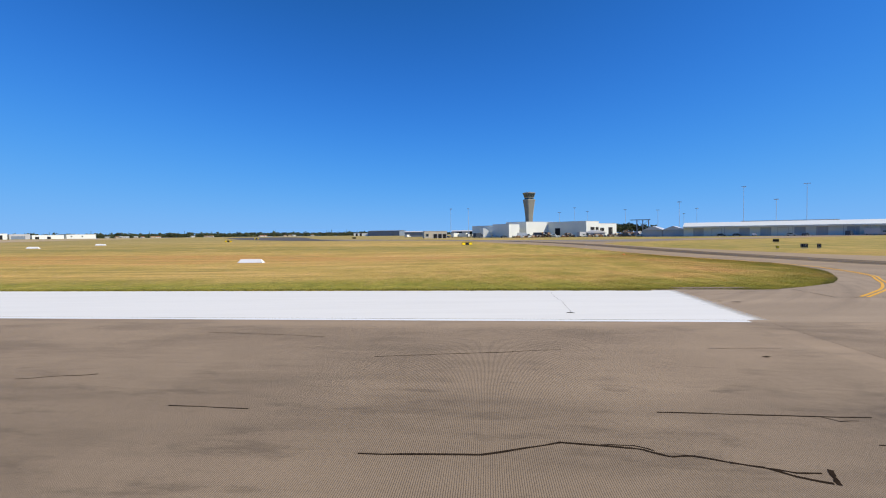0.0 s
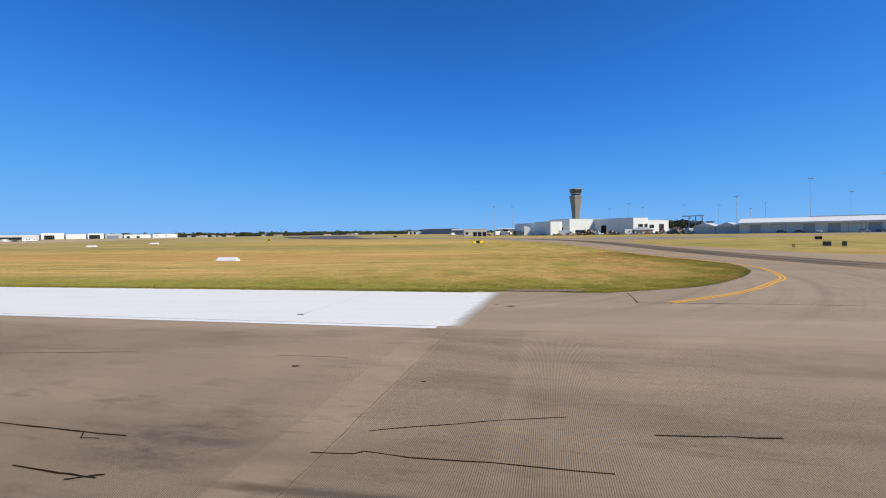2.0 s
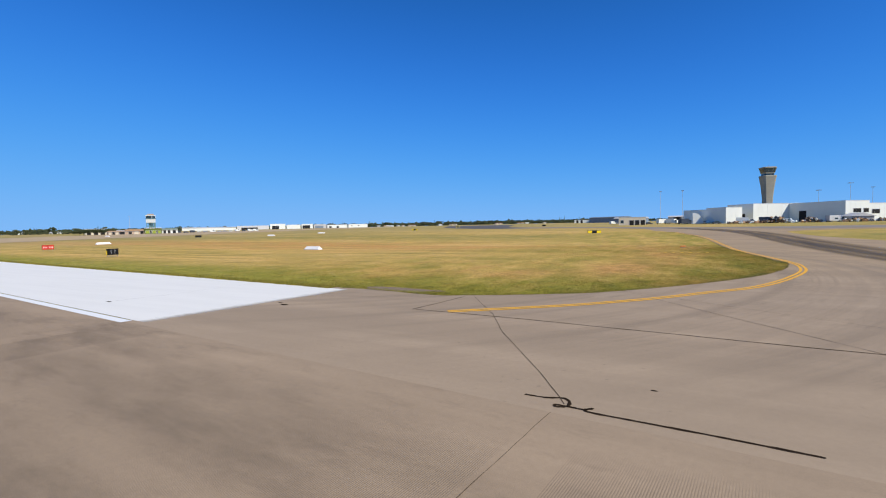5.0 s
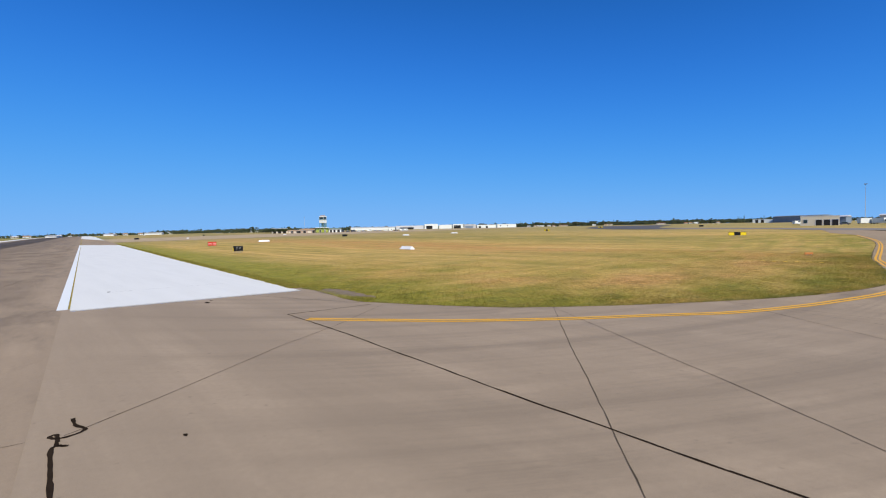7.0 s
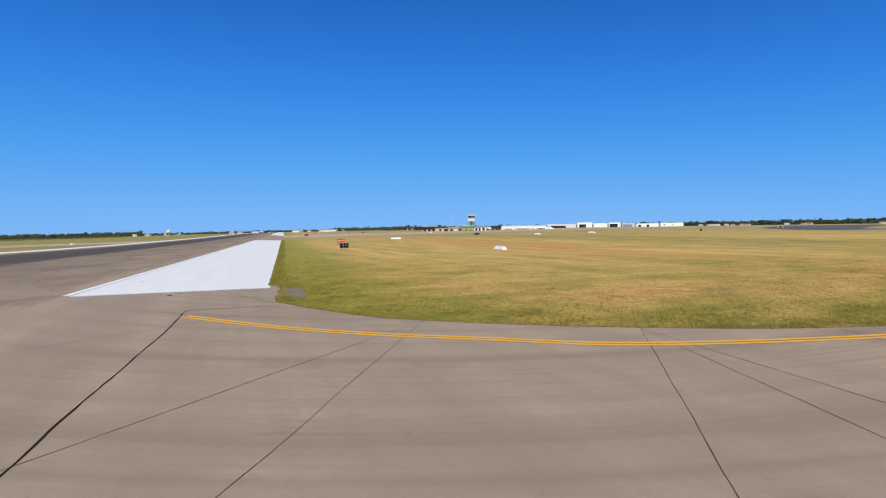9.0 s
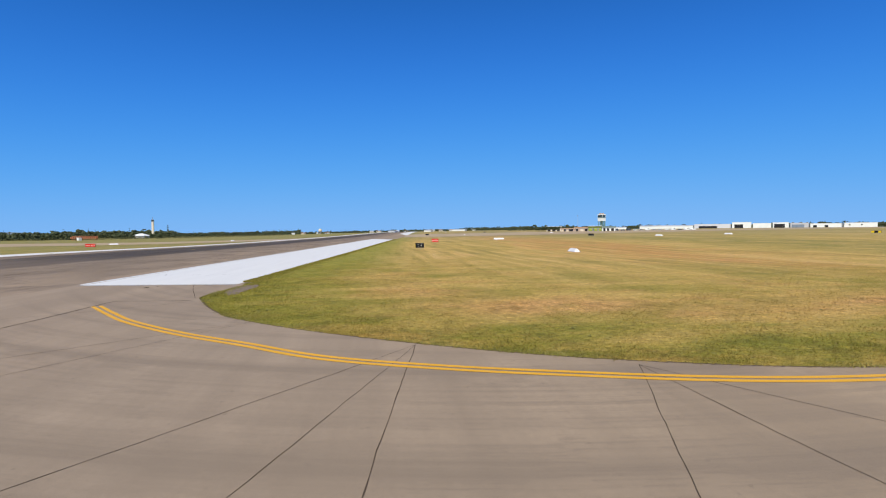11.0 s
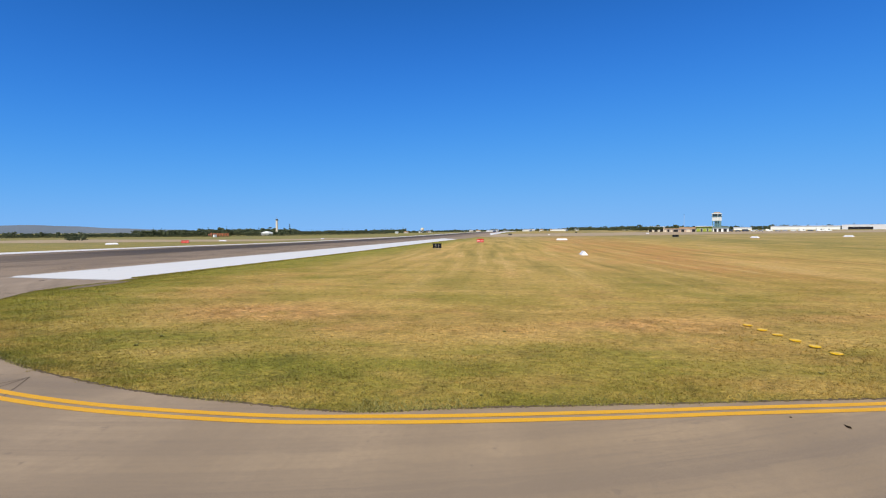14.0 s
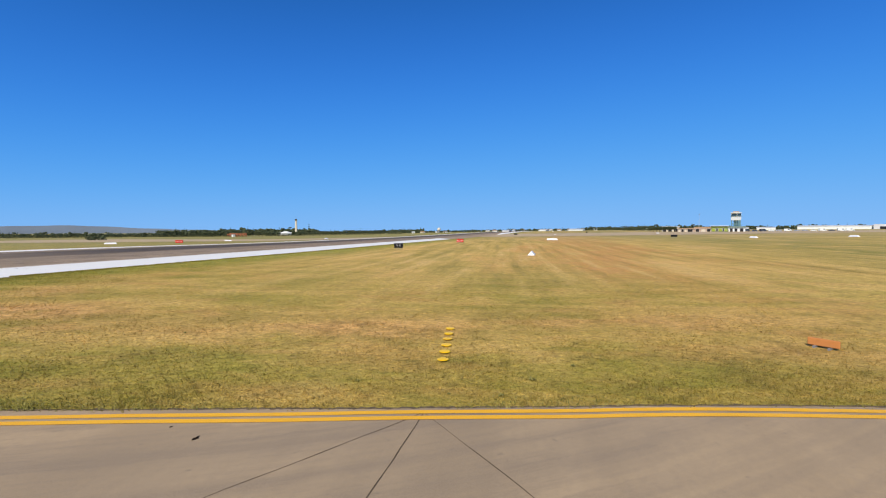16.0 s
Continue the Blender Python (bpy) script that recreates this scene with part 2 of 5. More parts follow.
def asphalt_material(name, col, streak_turn, grooves=False):
    m, t, p = material(name, 0.85, 0, 0.25)
    pos = coords(t)
    along = coords(t, (0.02, 0.35, 1), streak_turn)
    wide = noise_of(t, coords(t, (0.006, 0.06, 1), streak_turn), 1.0, 4)
    streak, cloud, grit = noise_of(t, along, 1.0, 6, 0.65), noise_of(t, pos, 0.25, 6, 0.6), noise_of(t, pos, 60, 3, 0.8)
    stone = noise_of(t, pos, 7.0, 4, 0.75)
    c = mix(t, grey(t, streak, 0.38, 0.62), tuple(v * 0.80 for v in col), tuple(v * 1.12 for v in col))
    c = mix(t, grey(t, cloud, 0.45, 0.75, 0, 0.5), c, tuple(v * 0.72 for v in col))
    c = mix(t, grey(t, wide, 0.4, 0.7, 0, 0.35), c, (col[0] * 1.15, col[1] * 1.1, col[2] * 1.05))
    if not grooves and streak_turn == -RW_TURN:
        # the newer tan surface farther along the taxiway
        geo = t.nodes.new("ShaderNodeNewGeometry")
        north = t.nodes.new("ShaderNodeSeparateXYZ")
        t.links.new(geo.outputs["Position"], north.inputs[0])
        c = mix(t, grey(t, north.outputs[1], 38, 62, 0, 1), c, mix(t, 1.0, c, (1.11, 1.05, 0.87), "MULTIPLY"))
        # faint tyre smears that follow the turn
        off = t.nodes.new("ShaderNodeVectorMath")
        off.operation = "DISTANCE"
        t.links.new(geo.outputs["Position"], off.inputs[0])
        off.inputs[1].default_value = (-0.5, 50.5, 0)
        ringed = t.nodes.new("ShaderNodeCombineXYZ")
        t.links.new(off.outputs["Value"], ringed.inputs[0])
        t.links.new(maths(t, "MULTIPLY", cloud, 1.2), ringed.inputs[1])
        smear = noise_of(t, ringed.outputs[0], 0.8, 5, 0.65)
        rub = noise_of(t, ringed.outputs[0], 3.2, 4, 0.7)
        worn = grey(t, noise_of(t, pos, 0.12, 5, 0.65), 0.46, 0.62, 0, 0.55)
        aside = t.nodes.new("ShaderNodeSeparateXYZ")
        t.links.new(coords(t, (1, 1, 1), -RW_TURN, "Position"), aside.inputs[0])
        clear = grey(t, maths(t, "ADD", aside.outputs[1], -21.6), 0.5, 7.5, 0.1, 1.0)
        c = mix(t, maths(t, "MULTIPLY", clear, maths(t, "MULTIPLY", grey(t, rub, 0.5, 0.66), worn)), c, tuple(v * 0.5 for v in col))
        spots = noise_of(t, pos, 3.5, 2, 0.5)
        c = mix(t, grey(t, spots, 0.70, 0.76, 0, 0.5), c, tuple(v * 0.45 for v in col))
        c = mix(t, maths(t, "MULTIPLY", clear, grey(t, smear, 0.45, 0.66, 0, 0.7)), c, tuple(v * 0.56 for v in col))
    c = mix(t, grey(t, stone, 0.35, 0.75, 0, 0.35), c, tuple(v * 0.62 for v in col))
    c = mix(t, grey(t, grit, 0.35, 0.7, 0, 0.45), c, tuple(v * 1.35 for v in col))
    height = grit
    if grooves:
        sep = t.nodes.new("ShaderNodeSeparateXYZ")
        t.links.new(pos, sep.inputs[0])
        s, v = sep.outputs[0], sep.outputs[1]
        # tyre rubber along the middle of the runway
        mid = maths(t, "ABSOLUTE", maths(t, "ADD", v, 29.0))
        wob = maths(t, "ADD", mid, maths(t, "MULTIPLY", streak, 6.0))
        lanes = grey(t, noise_of(t, coords(t, (0.002, 0.42, 1), 0.0), 1.0, 3, 0.6), 0.36, 0.52, 0.78, 1.0)
        rubber = maths(t, "MULTIPLY", maths(t, "MULTIPLY", grey(t, wob, 11.0, 13.0, 1, 0), lanes), grey(t, s, -45, 0, 1, 0.0))
        c = mix(t, maths(t, "MULTIPLY", rubber, 0.92), c, (0.022, 0.022, 0.026))
        # sawn grooves across the runway
        sway = maths(t, "ADD", maths(t, "MULTIPLY", noise_of(t, pos, 0.3, 2), 7.0), maths(t, "MULTIPLY", noise_of(t, pos, 6.0, 3, 0.7), 2.5))
        wave = maths(t, "SINE", maths(t, "ADD", maths(t, "MULTIPLY", s, 2 * math.pi / 0.038), sway))
        cut = grey(t, wave, 0.0, 0.75, 0, 1)
        lane = grey(t, maths(t, "ABSOLUTE", maths(t, "ADD", s, -0.42)), 0.58, 0.62, 0, 1)
        lane2 = grey(t, maths(t, "ABSOLUTE", maths(t, "ADD", s, -19.2)), 0.5, 0.54, 0, 1)
        rim = grey(t, v, -2.2, -0.9, 1, 0)
        keep = maths(t, "MULTIPLY", maths(t, "MULTIPLY", lane, lane2), rim)
        worn = grey(t, noise_of(t, pos, 0.09, 4), 0.42, 0.58, 1.0, 0.35)
        cut = maths(t, "MULTIPLY", maths(t, "MULTIPLY", cut, keep), worn)
        c = mix(t, maths(t, "MULTIPLY", cut, 0.6), c, (0.026, 0.021, 0.016))
        # dark cloudy stains drawn out along the runway
        stain = noise_of(t, coords(t, (0.09, 0.30, 1), 0.0), 1.0, 6, 0.7)
        edge = maths(t, "MAXIMUM", grey(t, v, -4.5, -1.0, 1, 0.2), grey(t, s, 2, 12, 1, 0.2))
        c = mix(t, maths(t, "MULTIPLY", edge, grey(t, stain, 0.48, 0.66, 0, 0.55)), c, tuple(q * 0.40 for q in col))
        smudge = noise_of(t, coords(t, (0.35, 1.1, 1), 0.0), 1.0, 7, 0.72)
        c = mix(t, maths(t, "MULTIPLY", grey(t, smudge, 0.54, 0.66, 0, 0.6), grey(t, v, -9.5, -6.5, 1, 0.35)), c, tuple(q * 0.36 for q in col))
        # the darker sawn bay beside the smooth lane, a long tyre scrape and an oily blotch
        bay = grey(t, maths(t, "ABSOLUTE", maths(t, "ADD", s, -2.42)), 1.40, 1.46, 0.16, 0)
        c = mix(t, bay, c, tuple(q * 0.45 for q in col))
        scrape = grey(t, maths(t, "ABSOLUTE", maths(t, "ADD", maths(t, "ADD", v, 12.3), maths(t, "MULTIPLY", s, -0.05))), 0.05, 0.17, 0.75, 0)
        scrape = maths(t, "MULTIPLY", scrape, maths(t, "MULTIPLY", grey(t, maths(t, "ABSOLUTE", maths(t, "ADD", s, -4.0)), 3.5, 5.0, 1, 0), grey(t, stain, 0.3, 0.55, 0.5, 1)))
        c = mix(t, scrape, c, (0.05, 0.04, 0.03))
        oily = maths(t, "ADD", maths(t, "POWER", maths(t, "MULTIPLY", maths(t, "ADD", s, 2.1), 0.55), 2.0), maths(t, "POWER", maths(t, "MULTIPLY", maths(t, "ADD", v, 11.2), 0.8), 2.0))
        oily = maths(t, "MULTIPLY", grey(t, oily, 0.1, 1.2, 1, 0), grey(t, noise_of(t, coords(t, (1.2, 2.6, 1), 0.0), 1.0, 6, 0.75), 0.42, 0.60, 0, 0.6))
        c = mix(t, oily, c, (0.07, 0.055, 0.042))
        c = mix(t, grey(t, v, -6.5, -11.5, 0, 0.28), c, tuple(q * 0.42 for q in col))
        # a broad mottled darker area, fading out towards the runway's edge
        darker_area = maths(t, "MULTIPLY", grey(t, maths(t, "ABSOLUTE", maths(t, "ADD", s, -8.5)), 5.0, 8.0, 1, 0), grey(t, v, -4.5, -1.5, 1, 0))
        c = mix(t, maths(t, "MULTIPLY", darker_area, grey(t, stain, 0.30, 0.60, 0.05, 0.28)), c, tuple(q * 0.48 for q in col))
        line = grey(t, maths(t, "ABSOLUTE", maths(t, "ADD", s, -4.05)), 0.12, 0.3, 0.12, 0)
        c = mix(t, line, c, tuple(q * 1.05 for q in col))
        height = maths(t, "SUBTRACT", grit, maths(t, "MULTIPLY", cut, 2.0))
    t.links.new(c, p.inputs["Base Color"])
    bump(t, p, height, 0.35, 0.01)
    return m


ASPHALT_RUNWAY = asphalt_material("grooved_asphalt", (0.328, 0.250, 0.168), 0.0, True)
ASPHALT_TAXI = asphalt_material("taxiway_asphalt", (0.335, 0.260, 0.179), -RW_TURN)
WEATHERED = asphalt_material("weathered_asphalt", (0.43, 0.33, 0.20), radians(50))
ASPHALT_DARK = asphalt_material("worn_dark_asphalt", (0.22, 0.182, 0.14), radians(50))
ASPHALT_GREY = asphalt_material("grey_asphalt", (0.23, 0.21, 0.185), radians(50))
ASPHALT_BLACK = asphalt_material("rubbered_asphalt", (0.105, 0.10, 0.098), radians(50))


def road_paint(name, col, wear):
    m, t, p = material(name, 0.6, 0, 0.3)
    pos = coords(t, (1, 1, 1), 0, "Position")
    s = noise_of(t, coords(t, (0.08, 0.9, 1), -RW_TURN, "Position"), 1.0, 6, 0.7)
    g = noise_of(t, pos, 30, 4, 0.8)
    c = mix(t, grey(t, s, 0.42, 0.75, 0, wear), col, tuple(v * 0.78 for v in col))
    c = mix(t, grey(t, g, 0.55, 0.75, 0, wear * 0.9), c, tuple(v * 0.6 for v in col))
    t.links.new(c, p.inputs["Base Color"])
    bump(t, p, g, 0.2, 0.005)
    return m


WHITE_BAND = road_paint("white_shoulder_paint", (0.77, 0.765, 0.71), 0.3)
WHITE_LINE = road_paint("white_line_paint", (0.80, 0.82, 0.80), 0.15)
YELLOW_LINE = road_paint("yellow_line_paint", (0.80, 0.42, 0.02), 0.55)
SEAL = plain("crack_sealant", (0.034, 0.024, 0.017), 0.95, vary=0.4, scale=3, spec=0.0)
JOINT = plain("joint_filler", (0.125, 0.094, 0.065), 0.95, vary=0.4, scale=2, spec=0.08)
GRAVEL = plain("gravelly_soil", (0.25, 0.19, 0.125), 0.95, vary=0.4, scale=3)
SOIL = plain("dark_soil", (0.17, 0.13, 0.08), 0.95, vary=0.5, scale=4, spec=0.05)
def rubber_film():
    m, t, p = material("tyre_rubber_film", 0.9, 0, 0.1)
    g = noise_of(t, coords(t, (1, 1, 1), 0, "Position"), 3.0, 5, 0.7)
    t.links.new(mix(t, g, (0.038, 0.038, 0.041), (0.075, 0.07, 0.068)), p.inputs["Base Color"])
    f = t.nodes.new("ShaderNodeAttribute")
    f.attribute_name = "fade"
    long = noise_of(t, coords(t, (0.5, 0.03, 0.1), radians(-3), "Position"), 1.0, 4, 0.6)
    a = maths(t, "MULTIPLY", f.outputs["Fac"], maths(t, "MULTIPLY", grey(t, long, 0.3, 0.6, 0.62, 1.0), grey(t, g, 0.3, 0.6, 0.85, 1.0)))
    t.links.new(a, p.inputs["Alpha"])
    return m


TRACK = rubber_film()
PALE_BLUE = plain("pale_blue_cladding", (0.40, 0.46, 0.52), 0.6, vary=0.12, scale=0.2)
WHITE = plain("white_sheet_metal", (0.76, 0.79, 0.75), 0.5, vary=0.06, scale=0.15)
CREAM = plain("cream_render", (0.66, 0.60, 0.47), 0.8, vary=0.1, scale=0.2)
GREY_WALL = plain("grey_cladding", (0.50, 0.51, 0.52), 0.6, vary=0.12, scale=0.2)
BLUE_WALL = plain("blue_grey_cladding", (0.20, 0.25, 0.31), 0.6, vary=0.15, scale=0.2)
ROOF_MAT = plain("pale_roof_sheet", (0.62, 0.63, 0.64), 0.5, vary=0.12, scale=0.1)
RED_ROOF = plain("terracotta_roof", (0.36, 0.15, 0.08), 0.8, vary=0.25, scale=0.5)
CONCRETE = plain("tower_concrete", (0.33, 0.315, 0.255), 0.85, vary=0.16, scale=0.25)
DARK_GLASS = plain("tinted_glass", (0.03, 0.05, 0.055), 0.12, vary=0.2, scale=0.4, spec=0.6)
DARK = plain("dark_opening", (0.02, 0.02, 0.022), 0.9, vary=0.3, scale=0.5)
STEEL = plain("galvanised_steel", (0.36, 0.37, 0.38), 0.45, 0.5, vary=0.2)
MAST = plain("grey_mast_paint", (0.50, 0.55, 0.60), 0.6, 0.1, vary=0.15)
BLACK = plain("black_panel", (0.008, 0.008, 0.009), 0.5, vary=0.3)
SIGN_RED = plain("red_sign_face", (0.62, 0.045, 0.025), 0.4, vary=0.12)
SIGN_YELLOW = plain("yellow_sign_face", (0.90, 0.68, 0.02), 0.4, vary=0.12)
SIGN_WHITE = plain("white_sign_paint", (0.82, 0.82, 0.80), 0.5, vary=0.08)
MARKER_WHITE = plain("white_marker_paint", (0.86, 0.86, 0.85), 0.5, vary=0.07, scale=1.0)
DISC_YELLOW = plain("yellow_plastic", (0.85, 0.53, 0.01), 0.4, vary=0.1, scale=4)
BOARD = plain("weathered_orange_board", (0.55, 0.22, 0.06), 0.7, vary=0.2)
ORANGE = plain("orange_paint", (0.50, 0.17, 0.08), 0.6, vary=0.2)
GREEN_TRIM = plain("green_yellow_cladding", (0.16, 0.21, 0.03), 0.6, vary=0.2, scale=0.3)
TEAL = plain("teal_steel_paint", (0.16, 0.29, 0.31), 0.5, vary=0.15)
LIME = plain("yellow_green_panel", (0.30, 0.36, 0.04), 0.6, vary=0.2, scale=0.5)
GREEN_ROOF = plain("grey_green_roof_sheet", (0.20, 0.26, 0.20), 0.6, vary=0.15, scale=0.2)
PINK = plain("pink_cream_render", (0.50, 0.37, 0.27), 0.8, vary=0.15, scale=0.3)
TAN_ROOF = plain("tan_tile_roof", (0.44, 0.27, 0.14), 0.8, vary=0.2, scale=0.4)
RUBBER = plain("tyre_rubber", (0.02, 0.02, 0.02), 0.8, vary=0.2)
CAR_DARK = plain("dark_car_paint", (0.05, 0.06, 0.08), 0.3, vary=0.1, spec=0.5)
CAR_SILVER = plain("silver_car_paint", (0.45, 0.46, 0.48), 0.3, 0.3, vary=0.1)
BARK = plain("bark", (0.13, 0.095, 0.07), 0.95, vary=0.4, scale=3)
# the blue-grey of distant haze is put into the hills' own colour
HILL = plain("hazed_hill_blue", (0.16, 0.20, 0.25), 1.0, vary=0.15, scale=0.004)


def leaf_material(name, a, b):
    m, t, p = material(name, 0.75, 0, 0.2)
    isl = t.nodes.new("ShaderNodeNewGeometry").outputs["Random Per Island"]
    c = mix(t, isl, a, b)
    c = mix(t, grey(t, noise_of(t, coords(t, (1, 1, 1), 0, "Position"), 0.5, 4), 0.35, 0.7, 0, 0.5), c, tuple(v * 0.5 for v in a))
    t.links.new(c, p.inputs["Base Color"])
    return m


LEAF = leaf_material("tree_leaves", (0.036, 0.052, 0.024), (0.095, 0.11, 0.052))
WEED = leaf_material("weed_leaves", (0.15, 0.155, 0.03), (0.42, 0.36, 0.12))
SCRUB = leaf_material("scrub_leaves", (0.09, 0.095, 0.04), (0.17, 0.16, 0.07))


# ---------------------------------------------------------------- mesh helpers
def ease(v):
    v = min(max(v, 0.0), 1.0)
    return v * v * (3 - 2 * v)


def rise(x, y):
    """The land: flat round the taxiway, climbing gently towards the apron and the sheds, sinking towards the trees beyond the runway."""
    swale = -0.35 * math.exp(-((x + 31) ** 2 + (y - 77) ** 2) / 900)
    d, a = math.hypot(x - 30, y - 30), math.degrees(math.atan2(30 - x, y - 30))
    if d <= 50:
        return swale
    e = min(max((a + 110) / 40, 0), 1)
    far = ease((d - 150) / 550)
    k = ease(min(max((85 - a) / 55, 0), 1) * e) * (1 - far) + ease(min(max((105 - a) / 35, 0), 1) * e) * far
    m = ease(min(max((a - 88) / 30, 0), 1) + min(max((-a - 110) / 40, 0), 1))
    q, l = d - 50, max(d - 90, 0)
    return swale + k * 5.5 * (1 - math.exp(-q * q / (q + 20) / 600)) - m * 6.3 * (1 - math.exp(-l * l / (l + 30) / 420))


def mesh_object(name, verts, faces, mat, parent=None, label="", smooth=False):
    me = bpy.data.meshes.new(name)
    me.from_pydata(verts, [], faces)
    me.materials.append(mat)
    if smooth:
        me.polygons.foreach_set("use_smooth", [True] * len(me.polygons))
    me.update()
    ob = new(name, me)
    if parent:
        ob.parent = parent
    if label:
        ob["label"] = label
    return ob


def part(name, bm, mat, parent=None, label="", smooth=False):
    me = bpy.data.meshes.new(name)
    bm.normal_update()
    bm.to_mesh(me)
    bm.free()
    me.materials.append(mat)
    if smooth:
        me.polygons.foreach_set("use_smooth", [True] * len(me.polygons))
    ob = new(name, me)
    if parent:
        ob.parent = parent
    if label:
        ob["label"] = label
    return ob


def add_box(bm, x0, x1, y0, y1, z0, z1, bevel=0.0):
    made = bmesh.ops.create_cube(bm, size=1.0)["verts"]
    for v in made:
        v.co = Vector(((x0 + x1) / 2 + v.co.x * (x1 - x0), (y0 + y1) / 2 + v.co.y * (y1 - y0), (z0 + z1) / 2 + v.co.z * (z1 - z0)))
    if bevel:
        edges = list({e for v in made for e in v.link_edges})
        bmesh.ops.bevel(bm, geom=edges, offset=bevel, segments=1, affect="EDGES")
    return bm


def box(x0, x1, y0, y1, z0, z1, bevel=0.0):
    return add_box(bmesh.new(), x0, x1, y0, y1, z0, z1, bevel)


def add_rod(bm, a, b, r0, r1=None, sides=8):
    a, b = Vector(a), Vector(b)
    made = bmesh.ops.create_cone(bm, cap_ends=True, segments=sides, radius1=r0, radius2=r0 if r1 is None else r1, depth=(b - a).length)["verts"]
    m = Matrix.Translation((a + b) / 2) @ (b - a).to_track_quat("Z", "Y").to_matrix().to_4x4()
    for v in made:
        v.co = m @ v.co
    return bm


def rod(a, b, r0, r1=None, sides=8):
    return add_rod(bmesh.new(), a, b, r0, r1, sides)


def holder(name, x, y, turn=0.0, z=None, **tags):
    ob = new(name)
    ob.matrix_world = pose(x, y, rise(x, y) if z is None else z, 0, 0, turn)
    return tagged(ob, **tags)


def sheet(name, outline, mat, lift, cell=40.0, local=None, parent=None, label="", skirt=0.0):
    """A paved area with the given outline (in the plan, or in the frame local), laid over the land."""
    bm = bmesh.new()
    face = bm.faces.new([bm.verts.new((x, y, 0)) for x, y in outline])
    bmesh.ops.triangulate(bm, faces=[face])
    for _ in range(9):
        long = [e for e in bm.edges if e.calc_length() > cell]
        if not long:
            break
        bmesh.ops.subdivide_edges(bm, edges=long, cuts=1)
        bmesh.ops.triangulate(bm, faces=[f for f in bm.faces if len(f.verts) > 3])
    for v in bm.verts:
        w = (local or Matrix()) @ v.co
        v.co.z = rise(w.x, w.y) + lift + (0.03 if math.hypot(w.x - 30, w.y - 30) > 150 else 0)
    if skirt:
        rim = [e for e in bm.edges if len(e.link_faces) == 1]
        for v in [g for g in bmesh.ops.extrude_edge_only(bm, edges=rim)["geom"] if isinstance(g, bmesh.types.BMVert)]:
            v.co.z -= skirt
    ob = part(name, bm, mat, parent, label)
    if local:
        ob.matrix_world = local
    return ob


def smooth_line(points, per=8):
    """A Catmull-Rom curve through the points."""
    pts = [Vector(p) for p in points]
    out = []
    for i in range(len(pts) - 1):
        a, b, c, d = pts[max(i - 1, 0)], pts[i], pts[i + 1], pts[min(i + 2, len(pts) - 1)]
        for k in range(per):
            t = k / per
            out.append(0.5 * (2 * b + (c - a) * t + (2 * a - 5 * b + 4 * c - d) * t * t + (3 * b - a - 3 * c + d) * t ** 3))
    return out + [pts[-1]]


def ribbon(name, line, width, mat, lift, offset=0.0, parent=None, wobble=0.0, ragged=0.0, label=""):
    """A painted line or a filled crack: a strip of that width along a line on the pavement."""
    rnd = random.Random(len(line) * 7 + int(line[0][0] * 100))
    verts, faces = [], []
    for i, p in enumerate(line):
        q0, q1 = line[max(i - 1, 0)], line[min(i + 1, len(line) - 1)]
        d = Vector((q1[0] - q0[0], q1[1] - q0[1]))
        n = Vector((-d.y, d.x)).normalized()
        o = offset + rnd.uniform(-wobble, wobble)
        w = width * (1 + rnd.uniform(-ragged, ragged)) / 2
        z = rise(p[0], p[1]) + lift
        verts += [(p[0] + n.x * (o - w), p[1] + n.y * (o - w), z), (p[0] + n.x * (o + w), p[1] + n.y * (o + w), z)]
        if i:
            faces.append((2 * i - 2, 2 * i, 2 * i + 1, 2 * i - 1))
    ob = mesh_object(name, verts, faces, mat, None, label)
    if parent:
        ob.parent = parent
        ob.matrix_parent_inverse = parent.matrix_world.inverted()
    return ob


def wander(a, b, step=0.35, amp=0.06, seed=1):
    """Points from a to b along a slightly wandering line."""
    rnd = random.Random(seed)
    a, b = Vector(a), Vector(b)
    n = max(3, int((b - a).length / step))
    side = Vector((-(b - a).y, (b - a).x, 0)).normalized()
    out, o = [], 0.0
    for i in range(n + 1):
        o = 0.75 * o + rnd.uniform(-amp, amp)
        out.append(a.lerp(b, i / n) + side * (o if 0 < i < n else 0))
    return out


def rwp(s, v):
    """A plan point from metres along and across the runway's edge."""
    w = RW @ Vector((s, v, 0))
    return (w.x, w.y)


# ---------------------------------------------------------------- the land
EDGE = [(14.6, 32.3), (16.4, 32.35), (18.6, 32.1), (20.6, 31.75), (22.2, 31.7), (23.4, 32.2), (25.5, 33.15), (27.6, 34.3), (29.5, 35.65), (32.6, 39.1), (35.4, 43.1), (37.4, 46.6), (38.8, 50.0),
        (39.64, 52.8), (40.05, 55.2), (40.33, 57.0), (40.33, 58.2), (40.05, 59.6), (39.75, 61.5), (39.35, 64.3), (38.8, 68.0), (38.5, 70.2), (37.95, 73.7), (37.15, 79.4), (36.0, 93.5), (34.6, 112), (32.4, 128.5), (26.8, 158)]
rim_line = [(p.x, p.y) for p in smooth_line([(x, y, 0) for x, y in EDGE], 6)]


